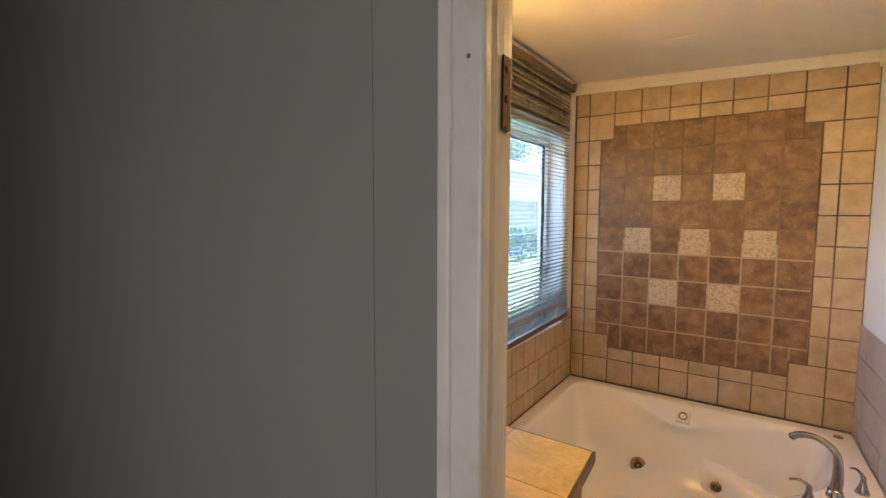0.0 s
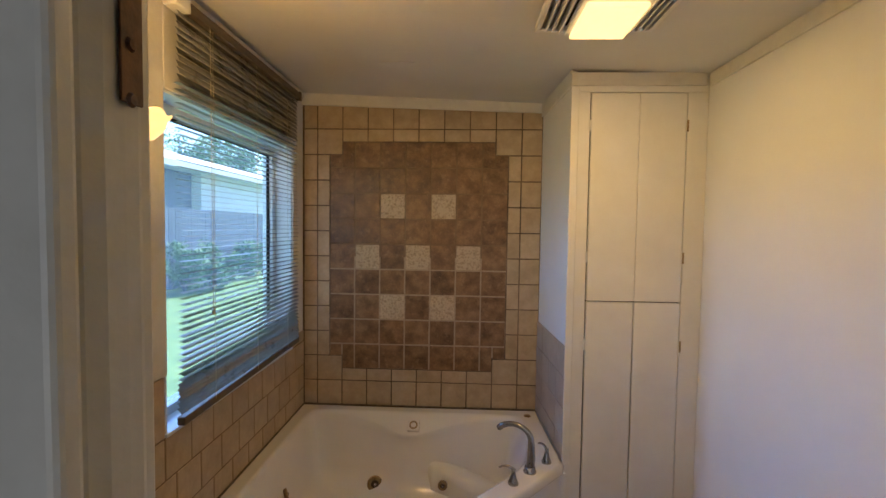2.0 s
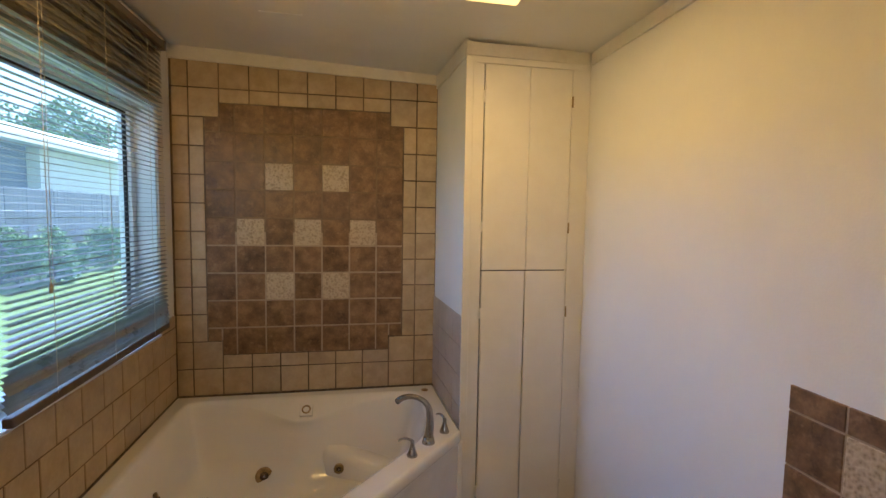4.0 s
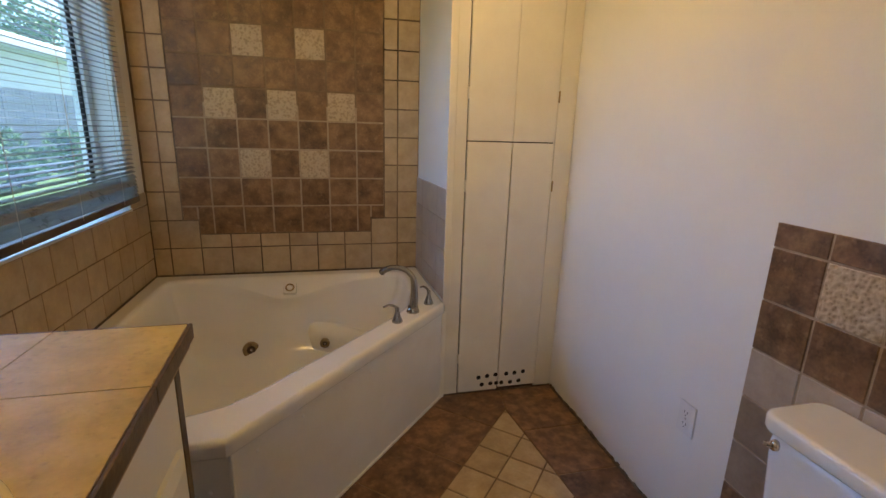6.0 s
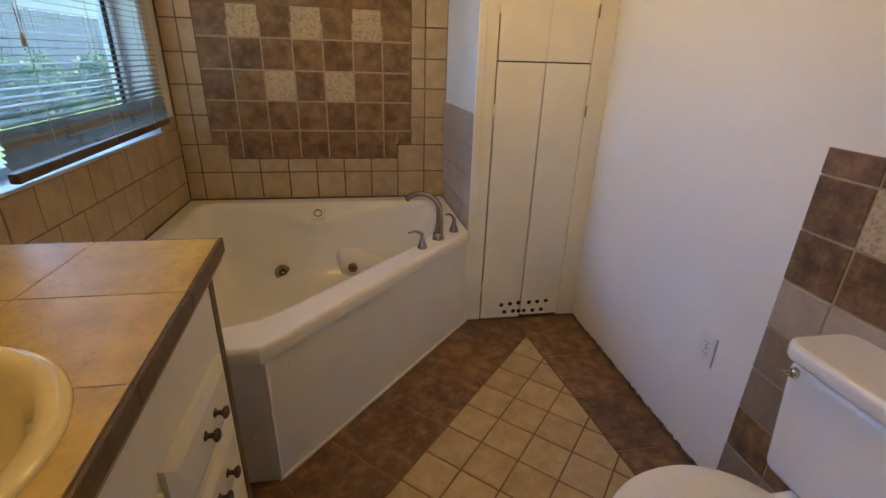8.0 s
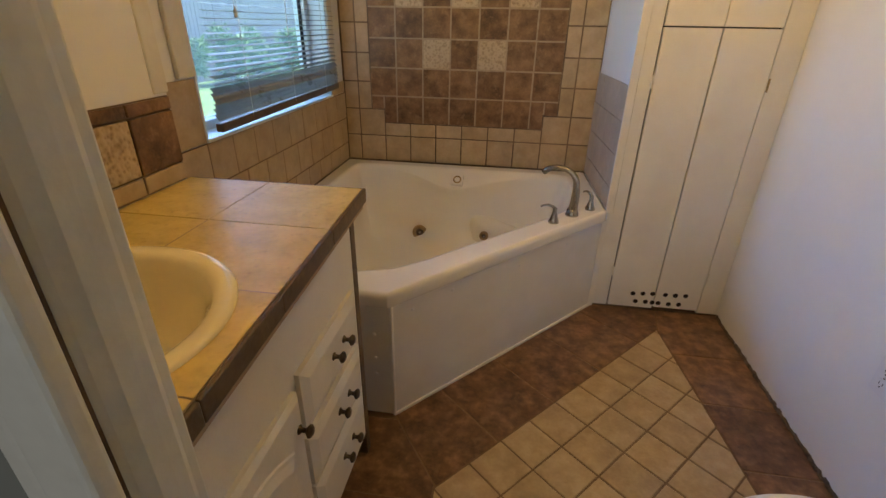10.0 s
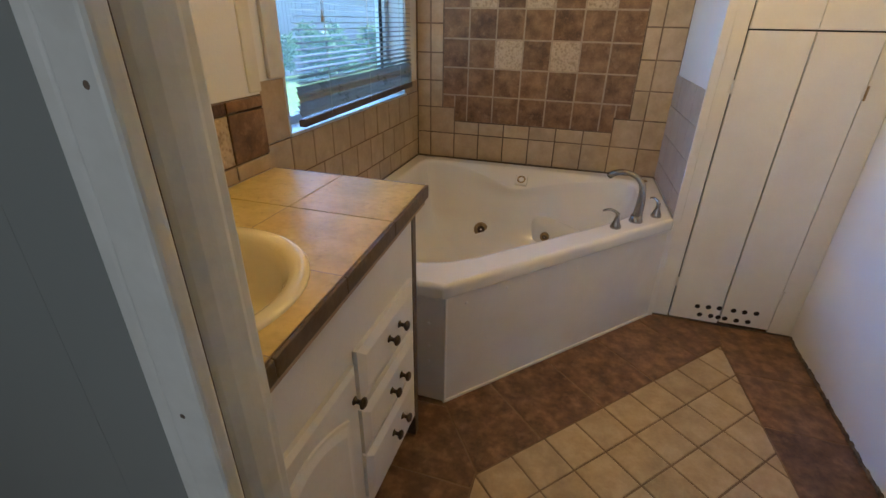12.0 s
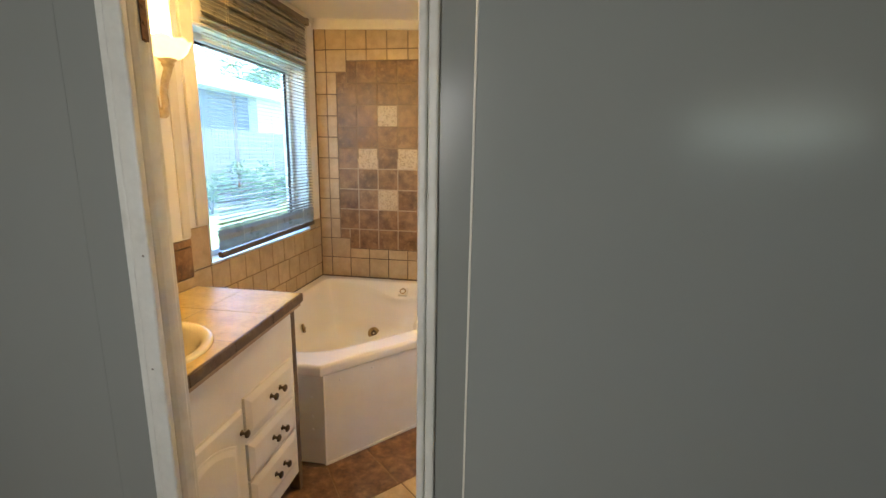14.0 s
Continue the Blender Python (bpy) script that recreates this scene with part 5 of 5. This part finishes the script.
# below the window
bed = structure("trim_tile_bed", box(XL - 0.001, XL + 0.0068, -1.66, -0.001, 0.53, 0.93), M_GROUT_BROWN, "brown grout under the window tiles", "trim")
for k in range(12):
    for j, (z0, z1) in enumerate(((0.532, 0.636), (0.636, 0.784), (0.784, 0.931))):
        off = 0.06 if j == 1 else 0.0
        y1 = -0.001 - 0.149 * k + off
        y0 = y1 - 0.149
        y1, y0 = min(y1, -0.001), max(y0, -1.665)
        if y1 - y0 > 0.03:
            rect_tile(wall_window, "tile", y0, y1, z0, z1, ON_LEFT, M_BEIGE)
for y0, y1 in ((-1.665, -1.49), (-1.49, WY0 - 0.004)):
    rect_tile(wall_window, "tile", y0, y1, 0.931, 1.142, ON_LEFT, M_BEIGE)
rect_tile(wall_window, "tile", WY1 + 0.004, -0.001, 0.931, 1.0, ON_LEFT, M_BEIGE)

# closet side above the tub
rows_ = (0.531, 0.632, 0.784, 0.936, 1.088)
for k in range(4):
    for z0, z1 in zip(rows_, rows_[1:]):
        u0, u1 = 0.001 + 0.152 * k, min(0.001 + 0.152 * (k + 1), 0.606)
        rect_tile(closet.children[0], "tile", u0, u1, z0, z1, ON_ALCOVE, M_GREY_TILE, gap=0.003, thick=0.007)

# behind the toilet
for k in range(6):
    u0, u1 = 1.757 + 0.1465 * k, min(1.757 + 0.1465 * (k + 1), 2.538)
    if u1 - u0 < 0.02:
        continue
    rect_tile(wall_right, "border_tile", u0, u1, 1.082, 1.151, ON_RIGHT, M_BROWN)
    for z0, z1, kind_ in ((0.936, 1.082, "a"), (0.790, 0.936, "b"), (0.644, 0.790, "c"), (0.498, 0.644, "d"), (0.352, 0.498, "d"), (0.206, 0.352, "b"), (0.06, 0.206, "d"), (0.0, 0.06, "d")):
        if kind_ == "a" and k % 2 == 1:
            rect_tile(wall_right, "deco_tile", u0, u1, z0, z1, ON_RIGHT, M_DECO, label="embossed beige leaf tile")
        else:
            rect_tile(wall_right, "tile", u0, u1, z0, z1, ON_RIGHT, M_BROWN if kind_ in "ab" else M_TAUPE_TILE if kind_ == "d" else M_GREY_TILE)
structure("trim_tile_bed_toilet", box(XR - 0.0055, XR + 0.0005, -2.538, -1.762, 0.0, 1.147), M_GROUT_LIGHT, "grout behind the toilet tiles", "trim")

# behind the sink
structure("trim_tile_bed_sink", box(XS - 0.0005, XS + 0.0012, -2.538, -1.682, 0.9245, 1.139), M_GROUT, "grout behind the vanity tiles", "trim")
for k in range(6):
    y1 = -1.682 - 0.147 * k
    y0 = max(y1 - 0.147, -2.538)
    if y1 - y0 < 0.02:
        continue
    rect_tile(wall_sink, "border_tile", y0, y1, 1.106, 1.139, ON_SINK_WALL, M_BROWN)
    if k % 2 == 1:
        rect_tile(wall_sink, "deco_tile", y0, y1, 0.973, 1.106, ON_SINK_WALL, M_DECO, label="embossed beige leaf tile")
    else:
        rect_tile(wall_sink, "tile", y0, y1, 0.973, 1.106, ON_SINK_WALL, M_BROWN)
    rect_tile(wall_sink, "tile", y0, y1, 0.926, 0.973, ON_SINK_WALL, M_BEIGE)

# ---- floor tiles ----
P0, D1, D2 = (0.722, -1.527), (0.6705, 0.7419), (0.7419, -0.6705)


def st(s, t):
    return (P0[0] + s * D1[0] + t * D2[0], P0[1] + s * D1[1] + t * D2[1])


def floor_piece(poly, material, gap=0.005):
    area = sum(p[0] * q[1] - q[0] * p[1] for p, q in zip(poly, poly[1:] + poly[:1]))
    if area < 0:
        poly = poly[::-1]
    poly = shrink(poly, gap / 2) if len(poly) > 2 else []
    clean = [p for k, p in enumerate(poly) if math.dist(p, poly[k - 1]) > 0.002]
    if len(clean) < 3:
        return
    cx, cy = sum(p[0] for p in clean) / len(clean), sum(p[1] for p in clean) / len(clean)
    me = tile_mesh("floor_tile", [(p[0] - cx, p[1] - cy) for p in clean], 0.0085, 0.002, material)
    ob = new("floor_tile", me)
    ob.parent = floor
    ob.matrix_local = pose(cx, cy, -0.0085 + rf.uniform(-0.0006, 0.0004), rf.uniform(-0.12, 0.12), rf.uniform(-0.12, 0.12), 0)


BAND, XV, YT = 0.328, 0.915, -0.618


def cut(poly, *planes):
    for a, b, c in planes:
        if len(poly) < 3:
            return []
        poly = clip(poly, a, b, c)
    return poly if len(poly) > 2 else []


def turn(poly):
    return sum(p[0] * q[1] - q[0] * p[1] for p, q in zip(poly, poly[1:] + poly[:1]))


bed_bm = bmesh.new()
# lower-right side of the diagonal: D2 . (p - P0) >= BAND
dd = D2[0] * P0[0] + D2[1] * P0[1]
light_planes = [(-D2[0], -D2[1], -(dd + BAND)), (1, 0.1037, 1.749), (-1, 0, -XV), (0, -1, 2.53)]
for i in range(-17, 16):
    for j in range(0, 16):
        q = [st(0.073 + 0.149 * a, BAND + 0.149 * b) for a, b in ((i, j), (i + 1, j), (i + 1, j + 1), (i, j + 1))]
        q = cut(q, *light_planes)
        if q:
            floor_piece(q, M_BEIGE_FLOOR, 0.0068)
sd = D1[0] * P0[0] + D1[1] * P0[1]
for k in range(-1, 5):
    s0, s1 = 0.213 + 0.302 * (k - 1), 0.213 + 0.302 * k
    q = [st(s0, -0.02), st(s1, -0.02), st(s1, BAND), st(s0, BAND)]
    q = cut(q, (0, 1, YT), (1, -0.167, 1.832 + 0.167 * 0.8), (-0.273, -0.201, 0.110))
    if q:
        floor_piece(q, M_BROWN_FLOOR)
        prism(q if turn(q) > 0 else q[::-1], -0.0034, -0.0016, bm=bed_bm)
for k in range(8):
    y1, y0 = (YT, -0.972) if k == 0 else (-0.972 - 0.298 * (k - 1), -0.972 - 0.298 * k)
    q = cut([(1.70, y0), (2.157, y0), (2.157, y1), (1.70, y1)], (-1, -0.1037, -1.749), (-1, 0.167, -(1.832 + 0.167 * 0.8)) if k == 0 else (0, 1, 5), (0, -1, 2.53))
    if q:
        floor_piece(q, M_BROWN_FLOOR)
        prism(q if turn(q) > 0 else q[::-1], -0.0034, -0.0016, bm=bed_bm)
for k in range(6):
    q = cut([(0.60, -1.55 - 0.303 * (k + 1)), (XV, -1.55 - 0.303 * (k + 1)), (XV, -1.55 - 0.303 * k), (0.60, -1.55 - 0.303 * k)], (0.273, 0.201, -0.110), (0, -1, 2.53))
    if q:
        floor_piece(q, M_BROWN_FLOOR)
        prism(q if turn(q) > 0 else q[::-1], -0.0034, -0.0016, bm=bed_bm)
structure("trim_floor_grout", bed_bm, M_GROUT_BROWN, "tan grout between the brown floor tiles", "trim")
# hall boards and threshold
structure("floor_hall", box(-1.3, 3.3, -4.6, -2.535, -0.14, 0.001), M_WOODRAW, "brown hall floor with a plain threshold", "floor")
